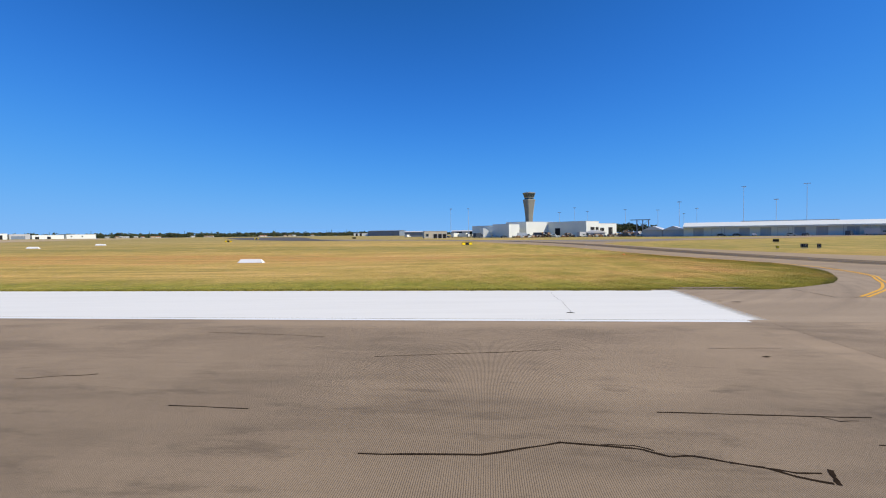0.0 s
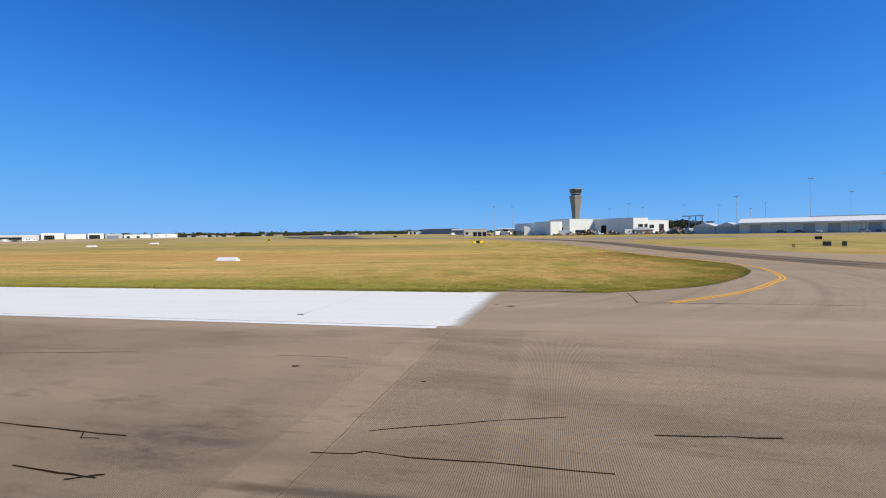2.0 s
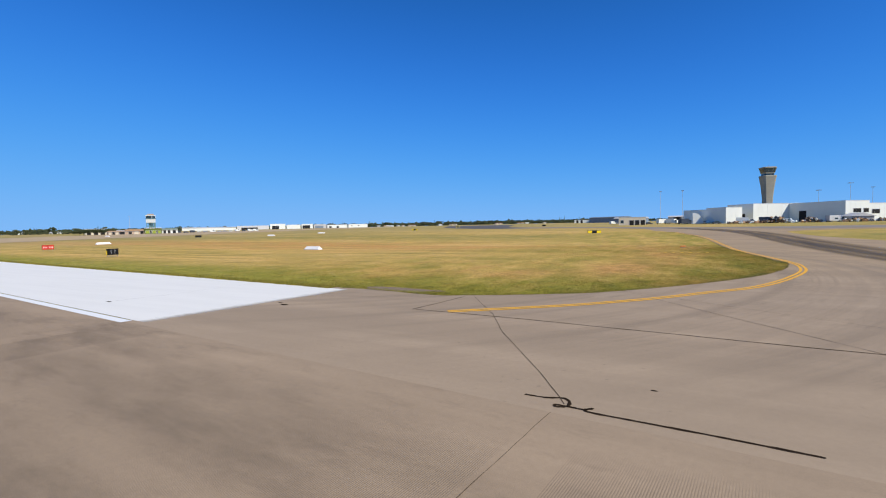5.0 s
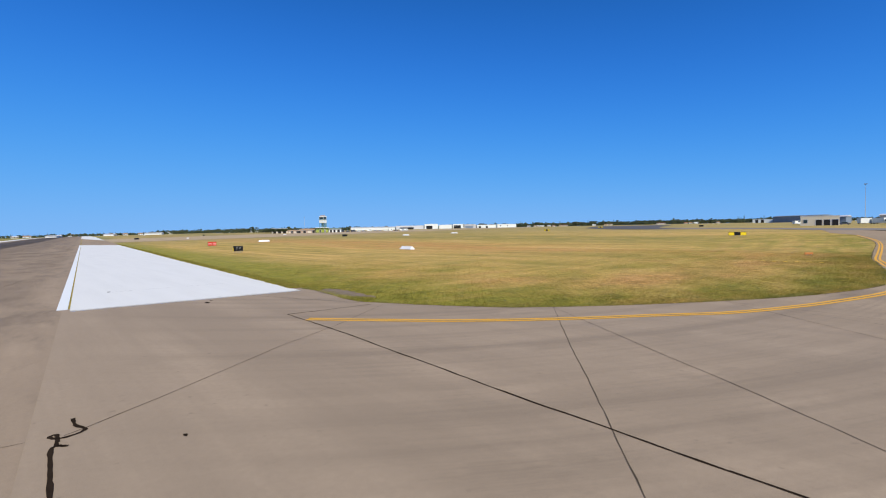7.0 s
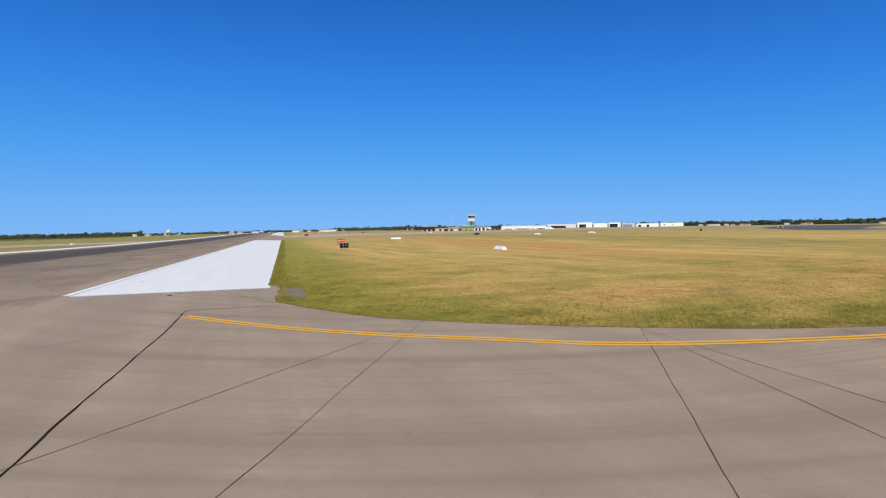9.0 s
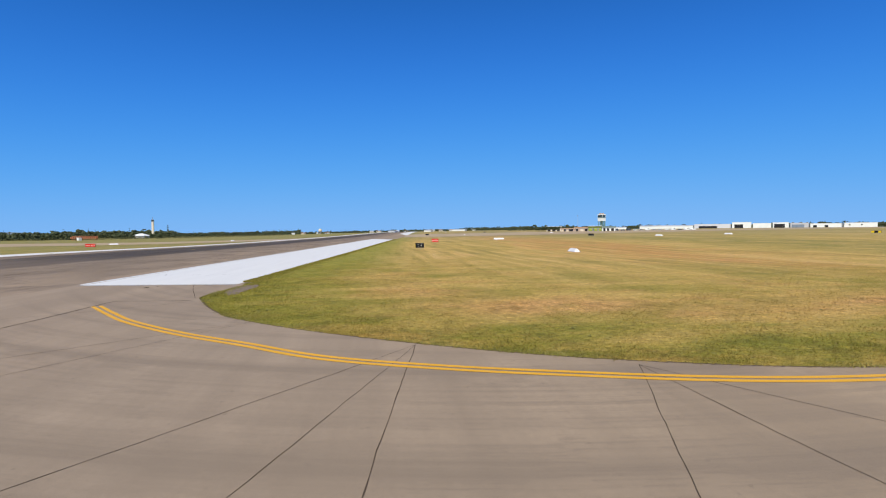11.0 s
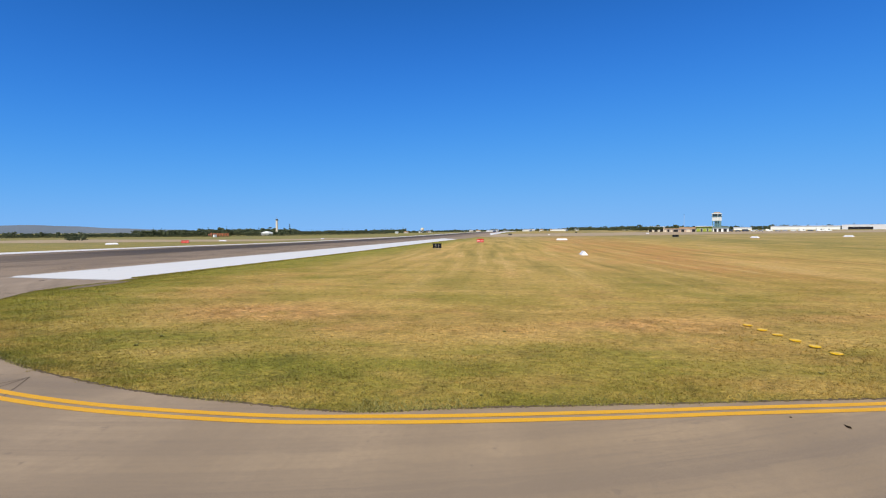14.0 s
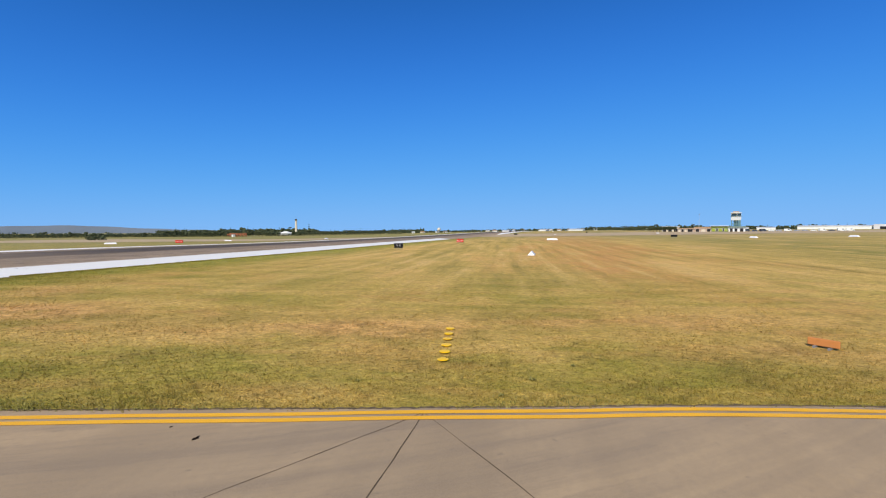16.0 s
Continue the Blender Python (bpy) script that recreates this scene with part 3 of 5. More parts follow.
def build_ground():
    radii = [0.0] + [2.0 * k for k in range(1, 40)] + [80 + 6.0 * k for k in range(45)] + [350 * 1.09 ** k for k in range(31)]
    sectors = 144
    verts, faces = [(30, 30, 0)], []
    for r in radii[1:]:
        for k in range(sectors):
            a = 2 * math.pi * k / sectors
            x, y = 30 + r * math.cos(a), 30 + r * math.sin(a)
            verts.append((x, y, rise(x, y)))
    for k in range(sectors):
        faces.append((0, 1 + k, 1 + (k + 1) % sectors))
    for i in range(len(radii) - 2):
        b0, b1 = 1 + i * sectors, 1 + (i + 1) * sectors
        for k in range(sectors):
            k2 = (k + 1) % sectors
            faces.append((b0 + k, b1 + k, b1 + k2, b0 + k2))
    ob = mesh_object("ground", verts, faces, GRASS, smooth=True)
    tagged(ob, "dry tan and olive mown airfield grass", "ground", kind="structure")
    near = np.array(rim_line + [rwp(-s, 12.2) for s in range(2, 180, 3)])
    co = np.array(verts)[:, :2]
    lush = np.zeros(len(co))
    for i in range(0, len(co), 4000):
        d = np.sqrt(((co[i:i + 4000, None, :] - near[None]) ** 2).sum(-1)).min(1)
        lush[i:i + 4000] = np.clip(1 - (d - 2.5) / 5.0, 0, 1) * lushness(co[i:i + 4000, 1])
    at = ob.data.attributes.new("lush", "FLOAT", "POINT")
    at.data.foreach_set("value", lush.astype(np.float32))
    at = ob.data.attributes.new("scorch", "FLOAT", "POINT")
    at.data.foreach_set("value", scorched(co).astype(np.float32))
    at = ob.data.attributes.new("near", "FLOAT", "POINT")
    at.data.foreach_set("value", beside(co).astype(np.float32))
    return ob


def lushness(y):
    """The rim is greenest round the pavement's corner and drier farther along the taxiway."""
    return 1 - 0.45 * np.clip((y - 48) / 14, 0, 1)


def beside(co):
    """1 beside the taxiway, fading to 0 some forty metres into the island."""
    line = np.array([q for q in rim_line if q[1] < 158])
    out = np.zeros(len(co))
    for i in range(0, len(co), 4000):
        d = np.sqrt(((co[i:i + 4000, None, :] - line[None]) ** 2).sum(-1)).min(1)
        out[i:i + 4000] = np.clip(1 - (d - 14) / 22, 0, 1)
    return out


def scorched(co):
    """How far the grass is burnt: three worn patches in a faint belt some ten metres behind the taxiway's rim."""
    line = np.array([q for q in rim_line if 30 < q[1] < 110])
    out = np.zeros(len(co))
    for i in range(0, len(co), 4000):
        q = co[i:i + 4000]
        d = np.sqrt(((q[:, None, :] - line[None]) ** 2).sum(-1)).min(1)
        out[i:i + 4000] = 0.4 * np.exp(-((d - 9.5) / 3.2) ** 2) * np.clip((q[:, 1] - 40) / 4, 0, 1) * np.clip((110 - q[:, 1]) / 20, 0, 1)
    for x, y, rx, ry, full in ((28.7, 50.2, 2.5, 5.2, 1.0), (30.7, 67.0, 2.2, 5.0, 0.9), (23.0, 44.5, 2.0, 3.0, 0.5), (33.0, 84.0, 2.0, 6.0, 0.7)):
        d = ((co[:, 0] - x) / rx) ** 2 + ((co[:, 1] - y) / ry) ** 2
        out = np.maximum(out, full * np.exp(-d ** 1.5))
    return out


ground = build_ground()

runway = sheet("runway", [(-1400, -45), (420, -45), (420, 0), (-1400, 0)], ASPHALT_RUNWAY, 0.02, 30, RW)
tagged(runway, "grey-brown grooved asphalt runway with black tyre rubber", "runway", kind="structure")
shoulder_far = sheet("runway_shoulder", [(-1400, -52.5), (-5, -52.5), (-5, -45), (-1400, -45)], WHITE_BAND, 0.021, 30, RW)
tagged(shoulder_far, "pale painted runway shoulder beyond the runway", "shoulder", kind="structure")
band = sheet("painted_shoulder", [(-200, 0.3), (0.62, 0.3), (0.85, 3), (1.05, 6.5), (1.12, 9.5), (1.12, 11.45), (-178, 11.4)], WHITE_BAND, 0.022, 12, RW)
tagged(band, "broad white painted runway shoulder beside the grass", "shoulder", kind="structure")
OVERSPRAY = road_paint("white_overspray", (0.77, 0.765, 0.71), 0.2)
ot = OVERSPRAY.node_tree
osep = ot.nodes.new("ShaderNodeSeparateXYZ")
ot.links.new(coords(ot), osep.inputs[0])
thinning = grey(ot, maths(ot, "ADD", osep.outputs[0], maths(ot, "MULTIPLY", osep.outputs[1], -0.04)), 0.55, 1.35, 1.25, 0.0)
wisps = grey(ot, noise_of(ot, coords(ot, (1.0, 2.2, 1)), 1.6, 7, 0.65), 0.30, 0.62, 0.55, 1.0)
speck = maths(ot, "MULTIPLY", thinning, wisps)
ot.links.new(maths(ot, "MAXIMUM", speck, 0.0), ot.nodes["Principled BSDF"].inputs["Alpha"])
spray = sheet("paint_overspray", [(0.5, 0.32), (1.7, 0.32), (2.2, 11.45), (0.5, 11.45)], OVERSPRAY, 0.0235, 1.5, RW)
tagged(spray, "thin white paint overspray at the shoulder's end", "paint", kind="structure")
band_far = sheet("painted_shoulder", [(-1200, 0.3), (-470, 0.3), (-340, 12.1), (-1200, 12.1)], WHITE_BAND, 0.022, 30, RW)
tagged(band_far, "broad white painted runway shoulder far down the runway", "shoulder", kind="structure")
for s0, s1 in ((-200, 0.3), (-1200, -470)):
    line = sheet("runway_edge_line", [(s0, -0.22), (s1, -0.22), (s1, 0.22), (s0, 0.22)], WHITE_LINE, 0.027, 30, RW)
    tagged(line, "solid white painted runway edge line", "edge line", kind="structure")

west = [(14, 206), (-6, 236), (-27, 250), (-40, 252), (-66, 257), (-88, 267), (-112, 291), (-158, 355), (-187, 419), (-148, 378), (-97, 326), (-57, 298), (-36, 281), (-28, 268), (18, 231), (32, 218), (100, 212), (190, 238), (420, 330)]
east = [(420, 296), (160, 201), (89.5, 180), (76, 172), (64.6, 168), (56.3, 161), (52, 153), (51.5, 140), (53.2, 121), (57.5, 103), (62.5, 79), (72, 58), (95, 42), (130, 32), rwp(300, 12), rwp(300, 0.0)]
taxiway = sheet("taxiway", [rwp(0.0, 0.0), rwp(0.0, 12.1)] + rim_line + [(20.5, 174)] + west + east, ASPHALT_TAXI, 0.018, 30)
tagged(taxiway, "light grey-brown asphalt taxiway curving off the runway", "taxiway", kind="structure")
cross = sheet("crossing_runway", [(-(245 + 0.32 * v), v) for v in (12.2, 60, 150, 300, 600)] + [(-(395 + 0.32 * v), v) for v in (600, 300, 150, 60, 12.2)], WEATHERED, 0.016, 30, RW)
tagged(cross, "weathered tan asphalt crossing runway far over the grass", "runway", kind="structure")
ribbon("runway_rim", [rwp(-(246 + 0.32 * v), v) for v in range(13, 600, 12)], 1.6, ASPHALT_DARK, 0.06, 0, cross)
cross2 = sheet("crossing_runway", [(-215, -52.6), (-209, -100), (-203, -163), (-193, -205), (-180, -300), (-168, -430), (-392, -430), (-361, -312), (-347, -249), (-319, -146), (-300, -100), (-285, -52.6)], WEATHERED, 0.016, 30, RW)
tagged(cross2, "pale grey asphalt crossing runway beyond the main runway", "runway", kind="structure")
link = sheet("crossing_runway", [(-178, 12.1), (-200, 0.35), (-470, 0.35), (-340, 12.1)][::-1], ASPHALT_TAXI, 0.017, 30, RW)
tagged(link, "grey asphalt junction of the two runways", "runway", kind="structure")

far_taxi = sheet("far_taxiway", [(-62, 253), (-30, 247), (-7, 234), (14, 207), (40, 196), (60, 178), (82, 183), (110, 204), (60, 208), (32, 219), (20, 233), (-26, 268), (-55, 279)], ASPHALT_GREY, 0.05, 30)
tagged(far_taxi, "grey asphalt taxiway crossing beyond the grass", "taxiway", kind="structure")
dark_end = sheet("far_taxiway", [(-62, 253), (-55, 279), (-76, 300), (-104, 370), (-138, 476), (-190, 570), (-240, 520), (-186, 412), (-144, 334), (-112, 293), (-86, 266)], ASPHALT_BLACK, 0.055, 30)
tagged(dark_end, "dark rubber-stained asphalt taxiway far over the grass", "taxiway", kind="structure")

# worn dark wheel tracks on the taxiway
track_line = smooth_line([(54, 44, 0), (51.6, 58, 0), (49.8, 72, 0), (48.3, 90, 0), (47.2, 108, 0), (46.2, 125, 0), (43.8, 150, 0), (38.5, 174, 0), (29, 200, 0), (8, 238, 0), (-30, 262, 0), (-66, 274, 0), (-110, 308, 0), (-160, 372, 0)], 10)


def rubber_band(line, width, name, parent, label):
    """Rubber worn into the pavement: thick along the middle of the band, thinning out to its sides."""
    verts, faces, fade = [], [], []
    cols = (-1.0, -0.75, -0.5, -0.25, 0.0, 0.25, 0.5, 0.75, 1.0)
    dark = (0.0, 0.5, 0.9, 0.55, 0.85, 1.0, 0.7, 0.9, 0.0)
    for i, q in enumerate(line):
        d = line[min(i + 1, len(line) - 1)] - line[max(i - 1, 0)]
        n = Vector((-d.y, d.x)).normalized()
        for k, c in enumerate(cols):
            x, y = q.x + n.x * c * width / 2, q.y + n.y * c * width / 2
            verts.append((x, y, rise(x, y) + 0.05))
            fade.append(dark[k] * min(1.0, i / 8))
            if i and k:
                m = len(cols)
                faces.append(((i - 1) * m + k - 1, (i - 1) * m + k, i * m + k, i * m + k - 1))
    ob = mesh_object(name, verts, faces, TRACK, parent, label)
    ob.data.attributes.new("fade", "FLOAT", "POINT").data.foreach_set("value", fade)
    ob.visible_shadow = False
    return ob


rubber_band(track_line, 8.4, "tyre_track", taxiway, "dark tyre rubber worn into the taxiway")

# yellow double edge line
YEL = [(24.75, 27.5), (27.2, 29.4), (29.6, 31.4), (32.4, 34.4), (34.6, 37.3), (36.75, 40.1), (38.35, 43.6), (39.5, 47.0), (40.25, 49.6), (40.72, 52.0), (40.95, 54.5), (41.0, 56.5), (40.88, 58.1), (40.72, 59.7), (40.5, 61.3),
       (40.15, 63.6), (39.8, 65.6), (39.35, 68.5), (38.9, 71.0), (38.45, 74.0), (37.75, 78.9), (36.7, 93.5), (35.2, 112), (33.0, 129), (27.5, 157)]
yel_line = smooth_line([(x, y, 0) for x, y in YEL], 8)
for off in (0.0, 0.30):
    yl = ribbon("taxiway_edge_line", yel_line, 0.18, YELLOW_LINE, 0.028, off)
    tagged(yl, "solid yellow painted taxiway edge line", "edge line", kind="structure")

# dark crumbling soil between the grass and the asphalt
soil = ribbon("soil_rim", [(p.x, p.y) for p in smooth_line([(x, y, 0) for x, y in EDGE], 40)], 0.08, SOIL, 0.023, 0.02, None, 0.03, 0.55)
tagged(soil, "thin dark crumbling soil rim along the grass", "soil", kind="structure")

# bare patch where the grass meets the pavement corner
rp = random.Random(3)
loop_pts = []
for k in range(40):
    a = 2 * math.pi * k / 40
    rr = 1 + 0.18 * math.sin(3 * a + 1) + rp.uniform(-0.16, 0.16)
    loop_pts.append((18.6 + 2.6 * rr * math.cos(a), 32.9 + 0.75 * rr * math.sin(a) + 0.05 * math.cos(a)))
patch = sheet("bare_soil", loop_pts, GRAVEL, 0.024, 2)
tagged(patch, "bare brown-grey gravelly soil at the grass corner", "soil", kind="structure")


# ---------------------------------------------------------------- joints and sealed cracks
def joint(a, b, width=0.05, mat=JOINT, amp=0.03, seed=1, on=None):
    return ribbon("joint", wander((*a, 0), (*b, 0), 0.4, amp, seed), width, mat, 0.0245, 0, on or taxiway, 0.006, 0.35)


def crooked(points, width, mat, amp, seed, on=None):
    """A joint that bends at several corners."""
    for n in range(len(points) - 1):
        joint(points[n], points[n + 1], width, mat, amp, seed + n, on)


crooked(((22.9, 27.55), (28.2, 27.3), (35.2, 26.66), (40.5, 26.28), (60, 24.9)), 0.05, SEAL, 0.014, 2)
crooked(((22.9, 27.55), (23.2, 29.6), (23.4, 31.75)), 0.05, SEAL, 0.02, 7)
crooked(((15.3, 28.85), (18.6, 30.0), (22.5, 31.55)), 0.03, JOINT, 0.03, 9)
crooked(((23.9, 31.96), (26.75, 27.7), (28.3, 24.84), (31.0, 20.75), (31.86, 19.3)), 0.02, JOINT, 0.014, 31)
crooked(((30.5, 36.55), (34.5, 31.5), (38.6, 26.45), (41.5, 22.8)), 0.021, JOINT, 0.014, 50)
crooked(((30.5, 36.55), (36.9, 32.15), (39.55, 30.4), (45.6, 26.0)), 0.017, JOINT, 0.014, 54)
for n, (f, ends) in enumerate((((35.5, 42.95), ((48, 40.9), (48, 38.1), (44.0, 35.75))), ((38.75, 48.75), ((52, 49.1), (48, 44.7), (50, 55.3))), ((38.55, 71.35), ((52, 70.4), (50, 63.1), (48, 78.2))))):
    for k, e in enumerate(ends):
        joint(f, e, 0.021 if k == 0 else 0.016, JOINT, 0.014, 13 + 3 * n + k)
joint(rwp(0.95, -0.6), rwp(0.95, -30), 0.016, JOINT, 0.02, 40, runway)
joint(rwp(18.8, 0.0), rwp(18.9, -30), 0.014, JOINT, 0.012, 41, runway)
# a poured squiggle of sealant where the joints meet, running on as a thick line
squiggle = smooth_line([(30.95, 19.5, 0), (31.4, 19.5, 0), (31.75, 19.62, 0), (31.92, 19.46, 0), (31.94, 19.22, 0), (31.76, 19.1, 0), (31.7, 19.2, 0), (32.0, 19.2, 0), (32.27, 19.18, 0), (32.42, 19.3, 0), (32.37, 19.1, 0), (33.6, 19.02, 0), (34.65, 18.96, 0), (36.0, 18.85, 0)], 8)
ribbon("joint", squiggle, 0.07, SEAL, 0.026, 0, taxiway, 0.004, 0.3)
for k, (a, b, w, amp) in enumerate((
        ((-22.6, -3.1), (-17.3, -3.8), 0.04, 0.05), ((-14.7, -6.7), (-8.6, -5.5), 0.05, 0.05), ((-18.5, -11.3), (-16.5, -11.4), 0.05, 0.02), ((-24.3, -9.6), (-22.3, -9.0), 0.05, 0.07),
        ((6.7, -9.2), (8.9, -8.9), 0.05, 0.04), ((6.6, -12.5), (9.5, -12.6), 0.05, 0.05), ((10.4, -11.5), (12.0, -11.9), 0.05, 0.04), ((-3.7, -5.1), (-1.3, -5.0), 0.022, 0.03))):
    joint(rwp(*a), rwp(*b), w, SEAL, amp, 60 + k, runway)
# long sealed cracks with their branches, as corner points along and across the runway
for k, (w, run) in enumerate((
        (0.06, ((-13.4, -13.4), (-11.2, -13.3), (-9.7, -12.7), (-8.6, -12.85), (-8.3, -12.9), (-7.9, -13.15), (-7.5, -13.1), (-7.0, -13.3), (-6.5, -13.45), (-6.2, -13.7), (-5.75, -13.9))),
        (0.05, ((-6.45, -13.48), (-6.1, -13.6), (-5.72, -13.58))), (0.075, ((-5.5, -13.45), (-5.6, -13.65), (-5.7, -13.95))), (0.035, ((-9.0, -12.75), (-8.4, -12.75), (-8.1, -12.95))),
        (0.05, ((-7.4, -11.05), (-5.8, -11.08), (-4.0, -11.1), (-3.1, -11.1))), (0.028, ((-4.1, -11.12), (-3.9, -11.35), (-3.5, -11.3))),
        (0.045, ((-4.0, -12.45), (-3.0, -12.5), (-2.2, -12.5))), (0.05, ((-2.65, -12.65), (-2.4, -12.52), (-2.15, -12.4))),
        (0.032, ((1.4, -10.0), (2.2, -9.65), (2.9, -9.4), (3.7, -9.05), (5.15, -8.6))), (0.04, ((0.75, -11.05), (1.5, -10.95), (1.65, -10.82), (2.5, -10.9), (3.9, -10.8), (5.8, -10.8))))):
    for n in range(len(run) - 1):
        joint(rwp(*run[n]), rwp(*run[n + 1]), w, SEAL, 0.012, 90 + 20 * k + n, runway)


def blob(x, y, size, seed):
    """A dried splash of sealant on the pavement."""
    rnd = random.Random(seed)
    pts = [(x, y, 0.0255)] + [(x + size * rnd.uniform(0.5, 1.2) * math.cos(a), y + size * 0.5 * rnd.uniform(0.5, 1.2) * math.sin(a), 0.0255) for a in np.linspace(0, 6.0, 11)]
    ob = mesh_object("sealant_spot", pts, [(0, 1 + k, 1 + (k + 1) % 11) for k in range(11)], SEAL)
    ob.parent = taxiway
    return ob


for k, (x, y, s) in enumerate(((16.3, 26.2, 0.28), (15.6, 26.6, 0.16), (10.04, 14.62, 0.16), (40.3, 67.5, 0.1), (39.9, 66.7, 0.05), (14.0, 13.5, 0.06), (33.4, 20.9, 0.08))):
    blob(x, y, s, k)
spot = rwp(-7.0, 2.1)
blob(*spot, 0.24, 21)
joint(rwp(-6.9, 2.3), rwp(-6.8, 10.5), 0.012, JOINT, 0.05, 47, runway)


# ---------------------------------------------------------------- airfield markers and signs
def uv(u, v):
    return rwp(-u, v)


def marker_roof(x, y, turn):
    """A long white ridge marker: hipped ends, lying on the grass."""
    ob = holder("ridge_marker", x, y, turn, label="long white gabled runway strip marker lying on grass", category="marker", group="runway strip markers")
    bm = bmesh.new()
    h, w, a, b = 0.62, 0.55, 2.1, 1.75
    lo = [bm.verts.new(p) for p in ((-a, -w, 0.02), (a, -w, 0.02), (a, w, 0.02), (-a, w, 0.02))]
    hi = [bm.verts.new(p) for p in ((-b, -0.05, h), (b, -0.05, h), (b, 0.05, h), (-b, 0.05, h))]
    bm.faces.new(hi)
    for k in range(4):
        bm.faces.new((lo[k], lo[(k + 1) % 4], hi[(k + 1) % 4], hi[k]))
    bmesh.ops.bevel(bm, geom=[e for e in bm.edges if e.verts[0] in hi or e.verts[1] in hi], offset=0.02, segments=1, affect="EDGES")
    part("canvas", bm, MARKER_WHITE, ob)
    part("base_rail", add_box(box(-a, a, -w - 0.03, -w + 0.02, -0.02, 0.05), -a, a, w - 0.02, w + 0.03, -0.02, 0.05), STEEL, ob)
    for sx in (-1, 1):
        part("peg", rod((sx * (a - 0.2), -w - 0.06, -0.05), (sx * (a - 0.2), -w - 0.06, 0.1), 0.02), STEEL, ob)
    return ob


first_marker = marker_roof(-31.2, 76.8, -5.26)
for x, y, turn in ((-133.5, 89.2, 84), (-303.9, 106.3, -5.26), (-141.2, 162.8, 5), (-143.1, 197.6, 5), (-330, 185, 5), (-114.9, -79.1, -46), (-222, -98, -50), (-250, -46, -5.26), (-560, 128, -5.26)):
    copy_thing(first_marker, pose(x, y, rise(x, y), 0, 0, turn))


def sign(name, x, y, turn, panels, w, h, label, face, middle=None, writing=True):
    """An airfield sign: panels in a row on short frangible legs, with a hood, facing local -y."""
    ob = holder(name, x, y, turn, label=label, category="airfield sign")
    total = panels * w
    for k in range(panels):
        x0 = -total / 2 + k * w
        body = part("panel_box", box(x0 + 0.01, x0 + w - 0.01, -0.11, 0.11, 0.32, 0.32 + h, 0.015), BLACK, ob)
        mat = middle if middle and k == panels // 2 else face
        plate = part("face_plate", box(x0 + 0.04, x0 + w - 0.04, -0.118, -0.112, 0.36, 0.28 + h), mat, body)
        if writing:
            ink = SIGN_WHITE if mat == SIGN_RED else (SIGN_YELLOW if mat == BLACK else BLACK)
            n = 3 if w > 0.9 else 2
            for q in range(n):
                cx = x0 + w * (q + 0.9) / (n + 0.8)
                part("letter_bar", box(cx - 0.055, cx + 0.055, -0.123, -0.119, 0.32 + h * 0.34, 0.32 + h * 0.66), ink, plate)
        for sx in (0.2, 0.8):
            part("leg", rod((x0 + sx * w, 0, -0.05), (x0 + sx * w, 0, 0.34), 0.035), STEEL, ob)
    part("hood", box(-total / 2 - 0.03, total / 2 + 0.03, -0.17, 0.13, 0.32 + h, 0.35 + h, 0.01), face if face in (SIGN_RED,) else BLACK, ob)
    return ob


sign("holding_sign", -92.3, 58.7, 84.7, 2, 1.05, 1.0, "red mandatory airfield sign with white lettering on legs", SIGN_RED)
sign("holding_sign", -114.6, -49.8, 100, 2, 1.4, 1.0, "red mandatory airfield sign beside the far runway edge", SIGN_RED)
near_sign = sign("distance_sign", *uv(64, 24.0), 100, 3, 0.62, 0.95, "black three-panel airfield sign on short legs in grass", BLACK, writing=False)
for a in (-0.31, 0.31):
    part("pale_joint", add_rod(rod((a, -0.125, 0.5), (a + 0.16, -0.125, 1.2), 0.012, sides=4), (a, -0.125, 1.2), (a - 0.12, -0.125, 0.75), 0.010, sides=4), SIGN_WHITE, near_sign, "pale crossing stay on the panel back")
part("side_plate", box(-0.97, -0.94, -0.1, 0.1, 0.36, 1.0), SIGN_YELLOW, near_sign, "yellow edge plate")
sign("distance_sign", -165.4, 142.9, 60, 3, 0.85, 0.9, "black airfield sign standing before the crossing runway", BLACK, writing=False)
sign("distance_sign", *uv(325, 28), 88, 3, 0.85, 0.9, "small black airfield sign beside the far shoulder", BLACK, writing=False)
sign("distance_sign", *uv(425, 85), 70, 2, 0.85, 0.9, "small black airfield sign in far grass", BLACK, writing=False)
sign("guidance_sign", 97.4, 138.3, -20, 3, 0.52, 0.72, "black-backed airfield sign in the grass beside the apron", BLACK, writing=False)
gap_signs = [sign("guidance_sign", 74.9, 98.0, -25, 3, 0.42, 0.76, "black-backed airfield sign with light panel gaps beside taxiway", BLACK, writing=False),
             sign("guidance_sign", 77.2, 97.0, -25, 2, 0.35, 0.76, "narrow black-backed airfield sign beside taxiway", BLACK, writing=False)]
for gap_sign, gaps in zip(gap_signs, ((-0.42, -0.14, 0.14, 0.42), (-0.12, 0.12))):
    for a in gaps:
        part("panel_stay", add_rod(rod((a - 0.07, -0.125, 0.42), (a + 0.05, -0.125, 0.7), 0.018, sides=4), (a + 0.05, -0.125, 0.7), (a - 0.07, -0.125, 1.0), 0.018, sides=4), SIGN_WHITE, gap_sign, "pale bent stay on the panel back")
sign("guidance_sign", 7.4, 145.4, 30, 3, 1.25, 0.75, "yellow airfield guidance sign with black middle panel", SIGN_YELLOW, BLACK, False)
sign("guidance_sign", -102.2, 225.2, 20, 3, 1.0, 0.75, "yellow airfield guidance sign far over the grass", SIGN_YELLOW, BLACK, False)
